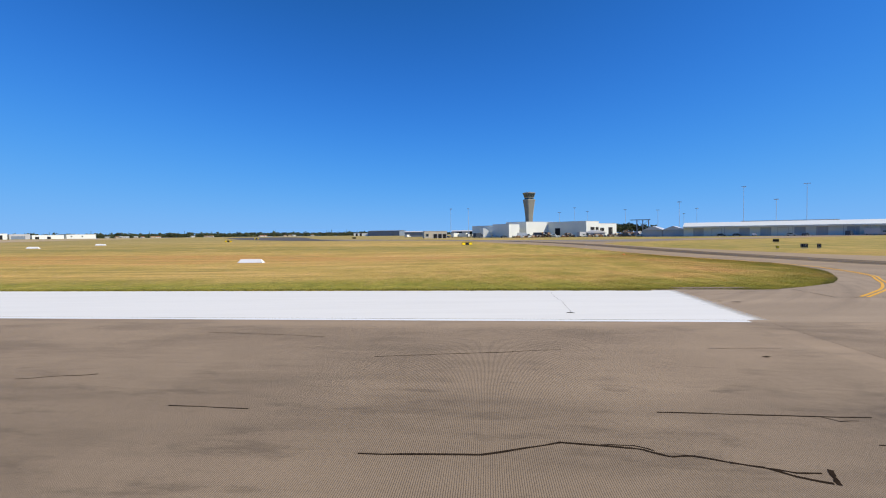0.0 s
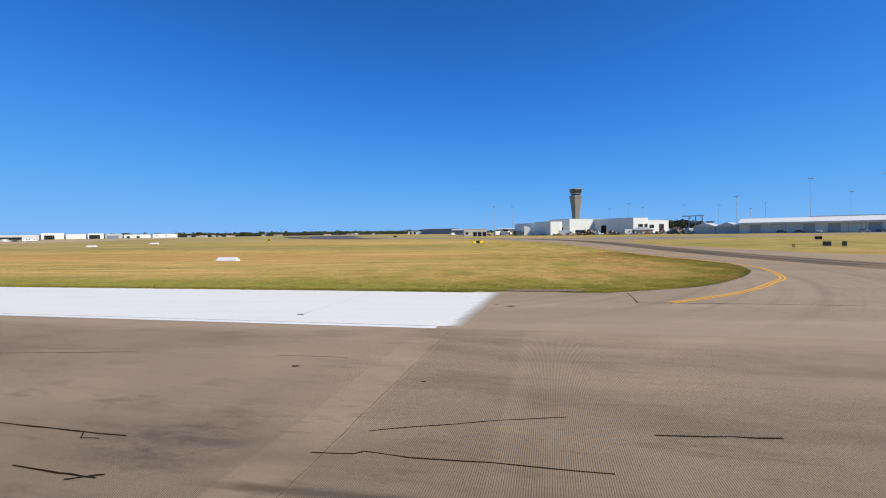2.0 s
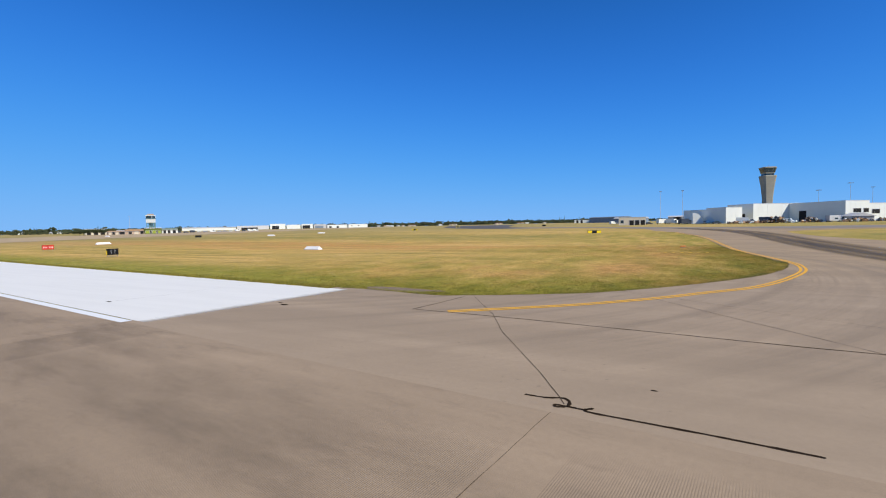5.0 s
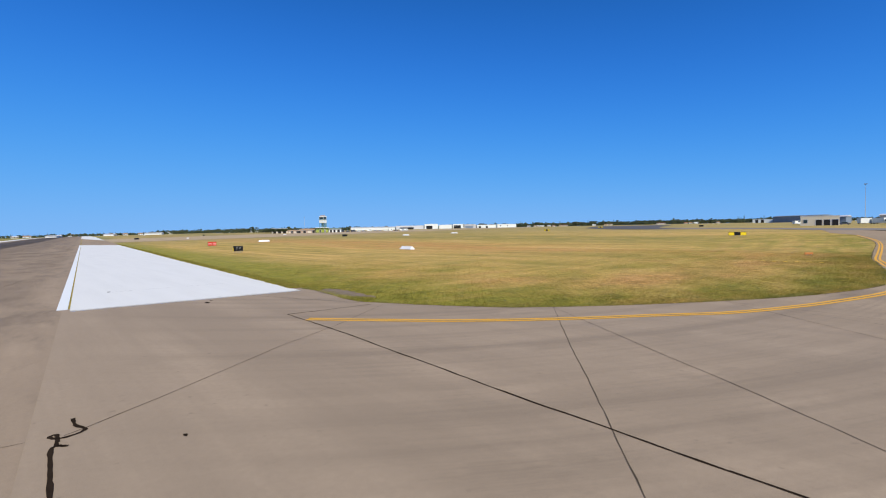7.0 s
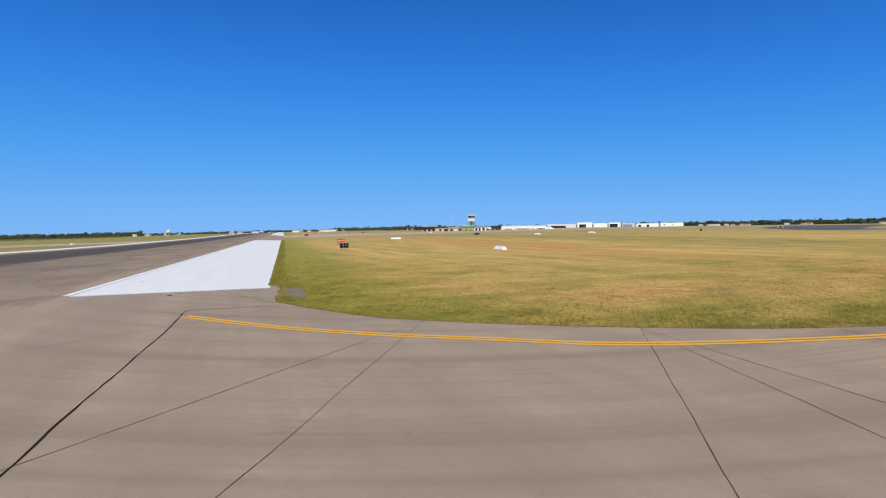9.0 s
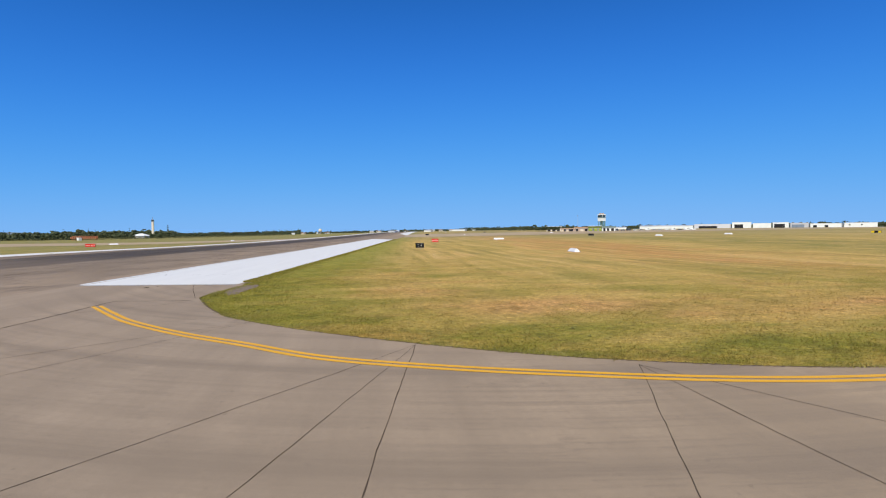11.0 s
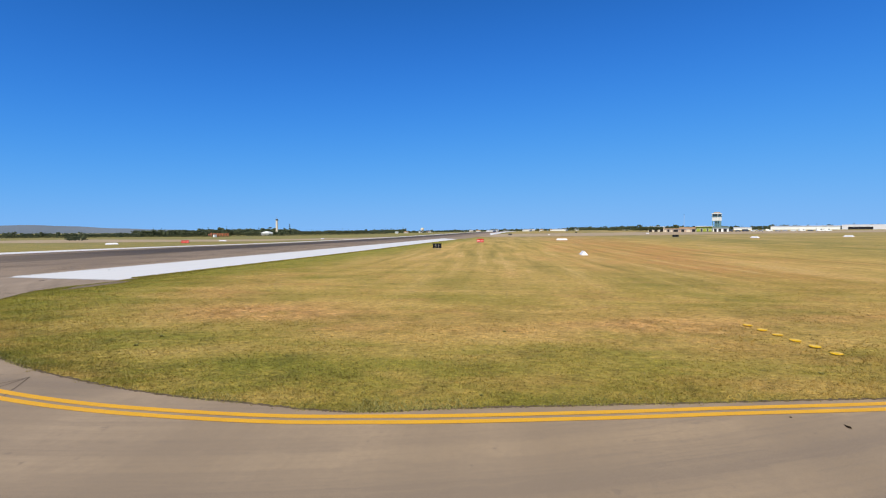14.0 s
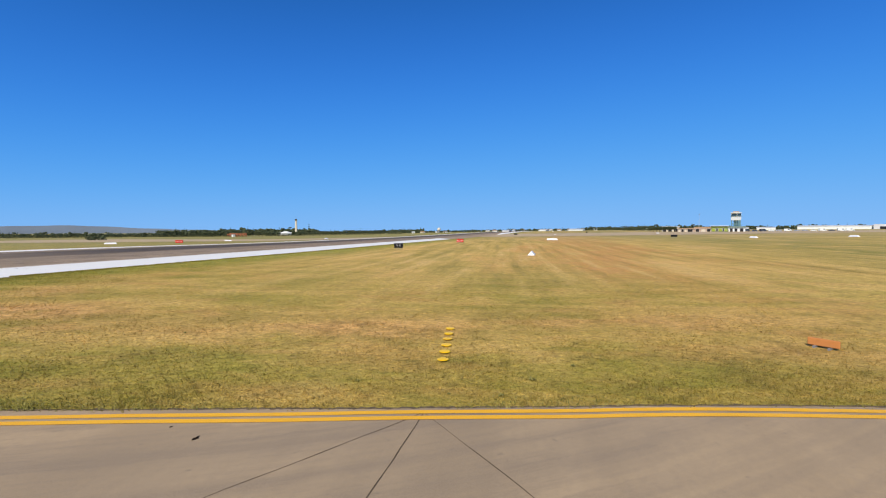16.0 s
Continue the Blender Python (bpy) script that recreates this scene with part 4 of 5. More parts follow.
sign("guidance_sign", -130, 330, 25, 3, 1.0, 0.75, "distant yellow airfield guidance sign by the far taxiway", SIGN_YELLOW, BLACK)
sign("guidance_sign", -60, 320, 10, 2, 1.2, 0.9, "distant black airfield sign by the far taxiway", BLACK, writing=False)
sign("guidance_sign", 68.8, 97.2, -20, 1, 0.5, 0.4, "small yellow taxiway marker box in the grass", SIGN_YELLOW, writing=False)

low = holder("edge_marker", 31.7, 82.9, 40, label="low weathered orange-brown marker board in mown grass", category="marker")
part("board", box(-0.42, 0.42, -0.05, 0.05, 0.06, 0.30, 0.02), BOARD, low)
for sx in (-0.2, 0.2):
    part("foot", box(sx - 0.03, sx + 0.03, -0.2, 0.06, -0.02, 0.07), STEEL, low)


def disc(x, y, lean):
    ob = holder("marker_disc", x, y, lean, label="round yellow plastic marker disc lying in the grass", category="marker", group="row of yellow discs")
    bm = bmesh.new()
    rings = ((0.17, 0.035), (0.172, 0.05), (0.16, 0.058), (0.09, 0.064), (0.0, 0.065))
    prev = None
    for r, z in rings[:-1]:
        ring = [bm.verts.new((r * math.cos(a), r * math.sin(a), z)) for a in np.linspace(0, 2 * math.pi, 25)[:-1]]
        if prev:
            for k in range(24):
                bm.faces.new((prev[k], prev[(k + 1) % 24], ring[(k + 1) % 24], ring[k]))
        else:
            bm.faces.new(ring[::-1])
        prev = ring
    bm.faces.new(prev)
    part("plate", bm, DISC_YELLOW, ob)
    part("stake", rod((0, 0, -0.1), (0, 0, 0.05), 0.02), STEEL, ob)
    return ob


first_disc = disc(34.6, 71.2, 0)
for k in range(1, 6):
    copy_thing(first_disc, pose(34.6 - 0.86 * k, 71.2 - 0.065 * k, 0.005 * (k % 2), 2 * (k % 3) - 2, 3 - k, 37 * k))


# ---------------------------------------------------------------- buildings
def opening(b, wall_axis, at, a0, a1, z0, z1, mat=DARK, name="door"):
    """A door or window set into a wall: a recessed leaf with a frame round it. wall_axis 'y': on the wall y = at, facing -y; 'x': on x = at, facing -x."""
    def place(bm, p0, p1, d0, d1, q0, q1):
        if wall_axis == "y":
            add_box(bm, p0, p1, at + d0, at + d1, q0, q1)
        else:
            add_box(bm, at + d0, at + d1, p0, p1, q0, q1)
        return bm
    leaf = part(name, place(bmesh.new(), a0, a1, -0.04, 0.05, z0, z1), mat, b)
    bm = bmesh.new()
    t = 0.18
    place(bm, a0 - t, a0, -0.12, 0.02, z0, z1 + t)
    place(bm, a1, a1 + t, -0.12, 0.02, z0, z1 + t)
    place(bm, a0, a1, -0.12, 0.02, z1, z1 + t)
    part("door_frame" if name == "door" else "window_frame", bm, GREY_WALL, leaf)
    return leaf


def hall(name, x, y, turn, w, d, h, label, wall=WHITE, roof=ROOF_MAT, style="flat", ridge=1.6, openings=(), end_openings=()):
    """A shed or hangar: corner at the origin, front along +x facing -y, depth along +y."""
    b = holder(name, x, y, turn, label=label, category="building")
    b.location.z -= 0.3
    t = 0.25
    part("wall", box(0, w, 0, t, 0, h), wall, b, "front wall of ribbed cladding")
    part("wall", box(0, w, d - t, d, 0, h), wall, b)
    part("wall", box(0, t, t, d - t, 0, h), wall, b)
    part("wall", box(w - t, w, t, d - t, 0, h), wall, b)
    bm = bmesh.new()
    if style == "flat":
        add_box(bm, t, w - t, t, d - t, h - 0.5, h - 0.3)
        part("roof", bm, roof, b)
        bm = bmesh.new()
        for q in ((-0.08, w + 0.08, -0.08, 0.1), (-0.08, w + 0.08, d - 0.1, d + 0.08)):
            add_box(bm, *q, h, h + 0.25)
        for q in ((-0.08, 0.1, 0.1, d - 0.1), (w - 0.1, w + 0.08, 0.1, d - 0.1)):
            add_box(bm, *q, h, h + 0.25)
        part("parapet_cap", bm, roof, b)
    else:
        o = 0.5
        pts = [(-o, -o, h), (w + o, -o, h), (w + o, d + o, h), (-o, d + o, h), (-o, d / 2, h + ridge), (w + o, d / 2, h + ridge)] if style == "gable" else \
              [(-o, -o, h), (w + o, -o, h), (w + o, d + o, h), (-o, d + o, h), (d / 2, d / 2, h + ridge), (w - d / 2, d / 2, h + ridge)]
        if style == "cross":
            pts = [(-o, -o, h), (-o, d + o, h), (w + o, d + o, h), (w + o, -o, h), (w / 2, -o, h + ridge), (w / 2, d + o, h + ridge)]
            faces = [(0, 4, 5, 1), (4, 3, 2, 5), (0, 3, 4), (1, 5, 2), (0, 1, 2, 3)]
        else:
            faces = [(0, 1, 5, 4), (2, 3, 4, 5), (0, 4, 3), (1, 2, 5), (3, 2, 1, 0)]
        vs = [bm.verts.new(p) for p in pts]
        for f in faces:
            bm.faces.new([vs[k] for k in f])
        part("roof", bm, roof, b)
        part("gutter", box(-o, w + o, -o - 0.12, -o, h - 0.12, h + 0.05), GREY_WALL, b)
    bm = bmesh.new()
    for k in range(1, int(w / 3.0)):
        add_box(bm, k * 3.0 - 0.03, k * 3.0 + 0.03, -0.04, 0, 0, h)
    if w > 6:
        tagged(part("cladding_rib", bm, wall, b), kind="stuff")
    else:
        bm.free()
    for a0, a1, z0, z1, mat in openings:
        opening(b, "y", 0, a0, a1, z0 + 0.3, z1 + 0.3, mat, "door" if z0 < 0.3 else "window")
    for a0, a1, z0, z1, mat in end_openings:
        opening(b, "x", 0, a0, a1, z0 + 0.3, z1 + 0.3, mat, "door" if z0 < 0.3 else "window")
    return b


HT = 36.87
hall("hangar", 44.6, 318.5, HT, 10, 16, 9.2, "white cargo building with one sunlit end wall", WHITE)
hall("hangar", 36.5, 336.0, HT, 9, 24, 8.5, "low white building with a grey shaded side", WHITE)
hall("hangar", 58.3, 330.6, HT, 38, 20, 10.9, "large plain white hangar with dark side door", WHITE, end_openings=((6, 10.5, 0, 5.2, DARK),))
hall("hangar", 96.4, 317.9, HT, 14, 42, 10.6, "large white hangar with dark high doorway", WHITE, openings=((4.5, 9, 4.4, 6.4, DARK), (10.5, 13.5, 4.4, 6.4, DARK)), end_openings=((22, 26.5, 0, 6.0, DARK),))
hall("hangar", 107.6, 326.3, HT, 21, 30, 9.1, "white hangar annexe with tall dark doorway", WHITE, openings=((1.5, 6, 3.6, 5.8, DARK), (11.2, 16, 0, 6.2, DARK)))
hall("shed", 95.0, 299.5, 20, 9.5, 8, 3.0, "small weathered grey gabled shed", GREY_WALL, GREY_WALL, "cross", 1.5)
hall("shed", -113.0, 716.0, -20, 52, 24, 7.6, "dark blue-grey long storage shed", BLUE_WALL, BLUE_WALL, "gable", 1.0)
hall("shed", -136.0, 722.0, 8, 22, 18, 4.6, "white low storage shed", WHITE, openings=((3, 6, 0, 4, DARK), (9, 12, 0, 4, DARK)))
hall("shed", -36.5, 452, -4, 26, 16, 4.8, "long blue-grey shed with pale roof", BLUE_WALL, ROOF_MAT, "gable", 1.0)
hall("shed", 8.4, 429.9, -2, 42, 18, 5.0, "long pale grey shed", GREY_WALL, ROOF_MAT, "gable", 1.0, openings=((4, 9, 0, 4.5, DARK), (16, 21, 0, 4.5, DARK)))
hall("office", -12.5, 320, 8, 15.5, 11, 5.0, "cream low office building with dark arched bays", CREAM, ROOF_MAT, "flat",
     openings=((1.2, 2.8, 1.2, 3.0, DARK_GLASS), (6.2, 8.6, 0.0, 2.9, DARK), (9.4, 11.8, 0.0, 2.9, DARK), (12.6, 15.0, 0.0, 2.9, DARK)))

# freight sheds along the apron
FT = math.degrees(math.atan2(-40.1, 66.6))
hall("freight_shed", 119.0, 281.0, FT, 10.5, 26, 4.2, "pale blue gabled freight shed", PALE_BLUE, ROOF_MAT, "cross", 2.2)
hall("freight_shed", 128.2, 275.5, FT, 10.5, 26, 4.2, "pale blue gabled freight shed beside its twin", PALE_BLUE, ROOF_MAT, "cross", 2.2)
doors = tuple((a, a + 4.4, 0, 4.3, m) for a, m in ((5, GREY_WALL), (14, WHITE), (27, GREY_WALL), (36.5, PALE_BLUE), (44, WHITE), (51, PALE_BLUE), (60, GREY_WALL), (72, PALE_BLUE), (84, GREY_WALL)))
freight = hall("freight_shed", 137.5, 270.0, FT, 110, 24, 5.8, "long pale grey freight shed with roller doors", WHITE, WHITE, "gable", 2.4, openings=doors)
part("canopy", box(-0.5, 110.5, -3.2, 0, 5.1, 5.5), WHITE, freight, "pale projecting canopy")
for k in range(12):
    part("canopy_post", box(k * 10 - 0.12, k * 10 + 0.12, -3.1, -2.86, 0, 5.1), GREY_WALL, freight)
hall("freight_shed", 179.0, 284.0, FT, 46, 14, 8.6, "grey upper storey building behind the freight shed", WHITE, ROOF_MAT)

# far row of white hangars
row_turn = math.degrees(math.atan2(229.8, 201.7))
spots = ((0, 84, 5.6, WHITE, "gable", ()), (86, 52, 8.0, ROOF_MAT, "flat", ((8, 40, 0, 4.5, DARK),)), (140, 26, 11.0, WHITE, "flat", ((4, 18, 0, 7, DARK),)), (168, 24, 8.6, WHITE, "flat", ()),
         (194, 20, 9.6, WHITE, "flat", ((2, 18, 0, 7, DARK),)), (216, 22, 8.4, GREY_WALL, "flat", ((2, 20, 0, 5.5, BLUE_WALL),)), (240, 36, 6.8, WHITE, "flat", ((4, 9, 0, 4, DARK), (20, 25, 0, 4, DARK))),
         (279, 36, 7.4, WHITE, "flat", ((6, 8, 3, 5, DARK), (22, 24, 3, 5, DARK))))
for a, w, h, mat, style, ops in spots:
    c, s = math.cos(radians(row_turn)), math.sin(radians(row_turn))
    hall("hangar", -892 + 1.2 * a * c, 592 + 1.2 * a * s, row_turn, 1.2 * w, 30, h + 0.4, "far white airfield hangar" + (" with dark open doors" if ops else " with plain walls"), mat, ROOF_MAT, style, 1.5, openings=ops)
for x, y, w, h in ((-801, 331, 24, 2.4), (-760, 405, 40, 2.8), (-742, 452, 24, 3.4), (-900, 190, 26, 3.0), (-880, 130, 14, 2.6), (-905, 60, 14, 2.4), (-815, 300, 12, 3)):
    hall("shed", x, y, 66, w, 16, h, "low far white shed at the airfield edge", WHITE, ROOF_MAT, "gable", 1.2)


# ---------------------------------------------------------------- control towers
def ring_shape(levels, turn=0.0):
    """A square shaft that swells and narrows: levels of (half width, z), corners chamfered."""
    bm = bmesh.new()
    prev = None
    for hw, z in levels:
        c = hw * 0.28
        pts = ((hw, -hw + c), (hw, hw - c), (hw - c, hw), (-hw + c, hw), (-hw, hw - c), (-hw, -hw + c), (-hw + c, -hw), (hw - c, -hw))
        ring = [bm.verts.new((x, y, z)) for x, y in pts]
        if prev:
            for k in range(8):
                bm.faces.new((prev[k], prev[(k + 1) % 8], ring[(k + 1) % 8], ring[k]))
        else:
            bm.faces.new(ring[::-1])
        prev = ring
    bm.faces.new(prev)
    return bm


tower = holder("control_tower", 69.7, 381.7, 20, label="tan concrete airport control tower flaring towards its glazed cab", category="control tower")
TW = 0.80
def tw(*levels):
    return tuple((hw * TW, z * 0.955) for hw, z in levels)


part("shaft", ring_shape(tw((3.1, -0.5), (2.9, 8), (3.1, 16), (3.8, 23), (4.8, 29.2), (5.1, 30.6), (4.9, 31.0))), CONCRETE, tower)
part("collar", ring_shape(tw((3.7, 31.0), (3.6, 32.2))), DARK_GLASS, tower, "dark recessed collar")
part("cab_floor", ring_shape(tw((3.7, 32.2), (4.1, 33.0))), CONCRETE, tower)
cab = part("cab_glazing", ring_shape(tw((4.1, 33.0), (4.95, 35.9))), DARK_GLASS, tower, "dark green tinted sloping glass")
for k in range(8):
    a = math.pi / 8 + k * math.pi / 4
    part("mullion", rod((3.5 * math.cos(a), 3.5 * math.sin(a), 31.5), (4.2 * math.cos(a), 4.2 * math.sin(a), 34.3), 0.09, sides=5), STEEL, cab)
part("roof", ring_shape(tw((5.1, 35.9), (5.2, 36.5), (4.4, 36.8))), CONCRETE, tower)
part("antenna", rod((1, 1, 35.1), (1, 1, 36.9), 0.07), STEEL, tower)
part("antenna", rod((-2, 0.5, 35.1), (-2, 0.5, 36.3), 0.06), STEEL, tower)
part("stair_window", box(3.3, 4.05, -0.9, 0.9, 24.4, 28.4), DARK_GLASS, tower)
part("balcony", box(2.4, 3.5, -1.2, 1.2, 20.0, 20.4), STEEL, tower)

old = holder("old_control_tower", -537, 331.5, 30, label="white old control tower cab on open steel legs", category="control tower")
for sx in (-4.2, 4.2):
    for sy in (-4.2, 4.2):
        part("leg", box(sx - 0.4, sx + 0.4, sy - 0.4, sy + 0.4, -0.5, 13.0), TEAL, old)
bm = bmesh.new()
for z in (3.5, 7, 10.5):
    for sy in (-4.2, 4.2):
        add_box(bm, -4.2, 4.2, sy - 0.15, sy + 0.15, z, z + 0.35)
        add_rod(bm, (-4.2, sy, z - 3.5), (4.2, sy, z), 0.14, sides=5)
    for sx in (-4.2, 4.2):
        add_box(bm, sx - 0.15, sx + 0.15, -4.2, 4.2, z, z + 0.35)
part("bracing", bm, TEAL, old)
part("lower_room", box(-5.0, 5.0, -5.0, 5.0, 11.5, 16.3, 0.1), WHITE, old)
part("gallery", box(-5.8, 5.8, -5.8, 5.8, 16.3, 16.7), TEAL, old)
part("cab_glazing", box(-4.7, 4.7, -4.7, 4.7, 16.7, 19.4), DARK_GLASS, old)
for sx in (-4.75, 4.75):
    for sy in (-4.75, 4.75):
        part("corner_post", box(sx - 0.2, sx + 0.2, sy - 0.2, sy + 0.2, 16.7, 19.4), WHITE, old)
part("roof", box(-5.3, 5.3, -5.3, 5.3, 19.4, 20.5, 0.2), WHITE, old, "white overhanging roof")
part("roof_housing", box(-3.4, 3.4, -3.4, 3.4, 20.5, 21.8, 0.2), PINK, old, "faded pink plant housing")
part("core", box(-2.2, 2.2, -2.2, 2.2, -0.5, 11.5), TEAL, old, "dark stair core")
part("antenna", rod((2, 2, 21.8), (2, 2, 23.6), 0.1), STEEL, old)
old.scale = (0.72, 0.72, 1.0)
part("stair", box(5.0, 7.0, -1.2, 1.2, -0.5, 11.5), TEAL, old, "lattice stair enclosure")

far_t = holder("beacon_tower", -1078.9, -456.2, 10, label="slender pale tower with a small dark cab", category="tower")
part("shaft", ring_shape(((2.5, -1.5), (2.3, 18), (2.1, 36))), CREAM, far_t)
part("gallery", ring_shape(((2.9, 36), (3.0, 37.0))), STEEL, far_t)
part("cab", ring_shape(((2.0, 37.0), (2.4, 39.6))), DARK_GLASS, far_t)
part("roof", ring_shape(((2.6, 39.6), (1.8, 40.4))), STEEL, far_t)
part("antenna", rod((0, 0, 40.4), (0, 0, 46), 0.35), STEEL, far_t)

# pale canopy building beside the slender tower
tent = holder("canopy_building", -985, -437, 64, label="white tent-roofed low building among shrubs", category="building")
bm = bmesh.new()
vs = [bm.verts.new(p) for p in ((-24, -12, 6), (24, -12, 6), (24, 12, 6), (-24, 12, 6), (-5, 0, 12), (5, 0, 12))]
for f in ((0, 1, 5, 4), (2, 3, 4, 5), (0, 4, 3), (1, 2, 5), (3, 2, 1, 0)):
    bm.faces.new([vs[k] for k in f])
part("roof", bm, WHITE, tent)
part("wall", box(-20, 20, -9, 9, -1, 6), GREY_WALL, tent)
tent.scale = (0.8, 0.8, 0.8)
for k in range(6):
    part("post", box(-22 + k * 8.6, -21.4 + k * 8.6, -11, -10.4, -1, 6), STEEL, tent)

# old terminal group
hall("terminal_building", -445.3, 222.9, 70, 15.5, 10, 5.2, "low cream building with a white roof behind the hedge", CREAM, WHITE, "gable", 0.5, openings=((1, 4, 0, 3, DARK), (6, 9, 0, 3, DARK), (11, 14, 0, 3, DARK)))
hall("terminal_building", -424.4, 230.8, 67.5, 13.5, 12, 2.9, "low pink-walled terminal building with columns", PINK, TAN_ROOF, "gable", 0.9, openings=((0.8, 2.2, 0, 2.4, CREAM), (3.2, 5, 0, 2.5, DARK), (6, 7.4, 0, 2.4, CREAM), (8.4, 12.4, 0, 2.5, DARK)))
hall("terminal_building", -419.3, 243.5, 67.5, 14.5, 12, 3.2, "low tan-roofed terminal building with pale walls", PINK, TAN_ROOF, "gable", 1.6, openings=((1.5, 4, 0, 2.4, DARK), (6, 9, 0, 2.4, CREAM), (10.5, 13, 0, 2.5, DARK)))
green_hall = hall("terminal_building", -411.7, 255.2, 66, 13.2, 14, 5.4, "dark green terminal building with yellow-green bays", GREEN_TRIM, DARK, "flat", openings=((0.6, 3.4, 0.6, 2.8, LIME), (4.2, 5.2, 0, 3.2, DARK), (6.0, 8.6, 0.6, 2.8, LIME), (9.2, 10.0, 0, 3.2, DARK), (10.4, 12.6, 0.6, 2.6, LIME)))
part("fascia", box(-0.4, 13.6, -1.2, 0.0, 5.3, 5.75), WHITE, green_hall, "white fascia over the dark front")
hall("terminal_building", -405.8, 267.6, 64, 12.5, 12, 3.6, "white terminal wing with a grey-green roof", WHITE, GREEN_ROOF, "gable", 1.5, openings=((1, 3, 0, 2.8, DARK), (4.5, 6.5, 0, 2.8, DARK), (8.5, 11, 0, 2.8, DARK)))

# orange antenna array
array = holder("localizer_array", -663.5, -361, 60, label="orange painted antenna array standing in grass", category="antenna")
for k in range(13):
    mastx = -27 + k * 4.5
    m = part("frame_post", box(mastx - 0.3, mastx + 0.3, -0.3, 0.3, -0.3, 5.6), ORANGE, array)
    part("dipole", box(mastx - 1.1, mastx + 1.1, -2.4, -2.0, 2.6, 4.6), ORANGE, m)
part("top_rail", box(-27.5, 27.5, -0.2, 0.2, 5.6, 6.0), ORANGE, array)
part("shelter", box(-4, 0, -8, -4, -0.3, 4.0), WHITE, array, "white equipment shelter")


# ---------------------------------------------------------------- masts
def mast(x, y, h, head, label="tall thin grey floodlight mast"):
    b = holder("light_mast", x, y, math.degrees(math.atan2(-x, y)), label=label, category="light mast", group="apron light masts")
    part("pole", rod((0, 0, -0.4), (0, 0, h), 0.16, 0.09, 8), MAST, b)
    rack = part("head_frame", box(-head, head, -0.2, 0.2, h - 0.3, h - 0.1), MAST, b)
    for k in range(5):
        cx = -head + (k + 0.5) * head * 2 / 5
        part("lamp", box(cx - 0.14, cx + 0.14, -0.4, 0.05, h - 0.1, h + 0.2, 0.03), STEEL, rack)
    part("base_plinth", box(-0.7, 0.7, -0.7, 0.7, -0.4, 0.5, 0.05), CONCRETE, b)
    return b


for x, y, h, hd in ((177.0, 278.5, 28.6, 1.2), (204.0, 265.2, 28.8, 1.6), (147.5, 295.2, 21.2, 1.2), (6.5, 380.0, 22.6, 0.8), (20.6, 379.4, 22.6, 0.8), (126, 452, 26, 1.8), (100.5, 407.8, 20.0, 1.4),
                    (139, 455, 22.5, 1.2), (169, 438, 23, 1.4), (226, 421, 22.5, 1.4), (180, 396, 20.5, 1.2), (199.0, 282.5, 21.2, 1.2), (214, 420, 18, 1.0)):
    mast(x, y, h, hd)
mast(-428, 251, 16.5, 0.3, "thin bare pole beside the old terminal")

gantry = holder("gantry", 128.5, 308.0, -20, label="dark flat roofed steel canopy frame beside trees", category="gantry")
part("deck", box(-6, 6, -1.0, 1.0, 10.3, 10.8), BLUE_WALL, gantry)
for sx in (-2.0, 5.0):
    part("column", box(sx - 0.3, sx + 0.3, -0.3, 0.3, -0.3, 10.2), STEEL, gantry)
part("brace", add_rod(rod((-2.0, 0, 4), (5.0, 0, 10.2), 0.12, sides=5), (5.0, 0, 4), (-2.0, 0, 10.2), 0.12, sides=5), STEEL, gantry)
part("ladder", box(1.2, 1.8, -0.5, -0.3, -0.3, 10.3), STEEL, gantry)

dome = holder("fabric_shelter", 30.5, 329.0, 10, label="white curved fabric shelter by the hangars", category="shelter")
bm = bmesh.new()
arc = [(5.4 * math.cos(a), 6.6 * math.sin(a) ** 0.8) for a in np.linspace(0.02, math.pi / 2, 8)]
loop = [(-2.6, -0.3)] + [(-2.6 + x, z) for x, z in arc[::-1]]
lo = [bm.verts.new((x, 0, z)) for x, z in loop]
hi = [bm.verts.new((x, 9, z)) for x, z in loop]
for k in range(len(lo)):
    k2 = (k + 1) % len(lo)
    bm.faces.new((lo[k], lo[k2], hi[k2], hi[k]))
bm.faces.new(lo[::-1])
bm.faces.new(hi)
part("skin", bm, WHITE, dome)
part("ground_rail", box(-2.7, 3.0, -0.1, 0.1, -0.3, 0.2), STEEL, dome)


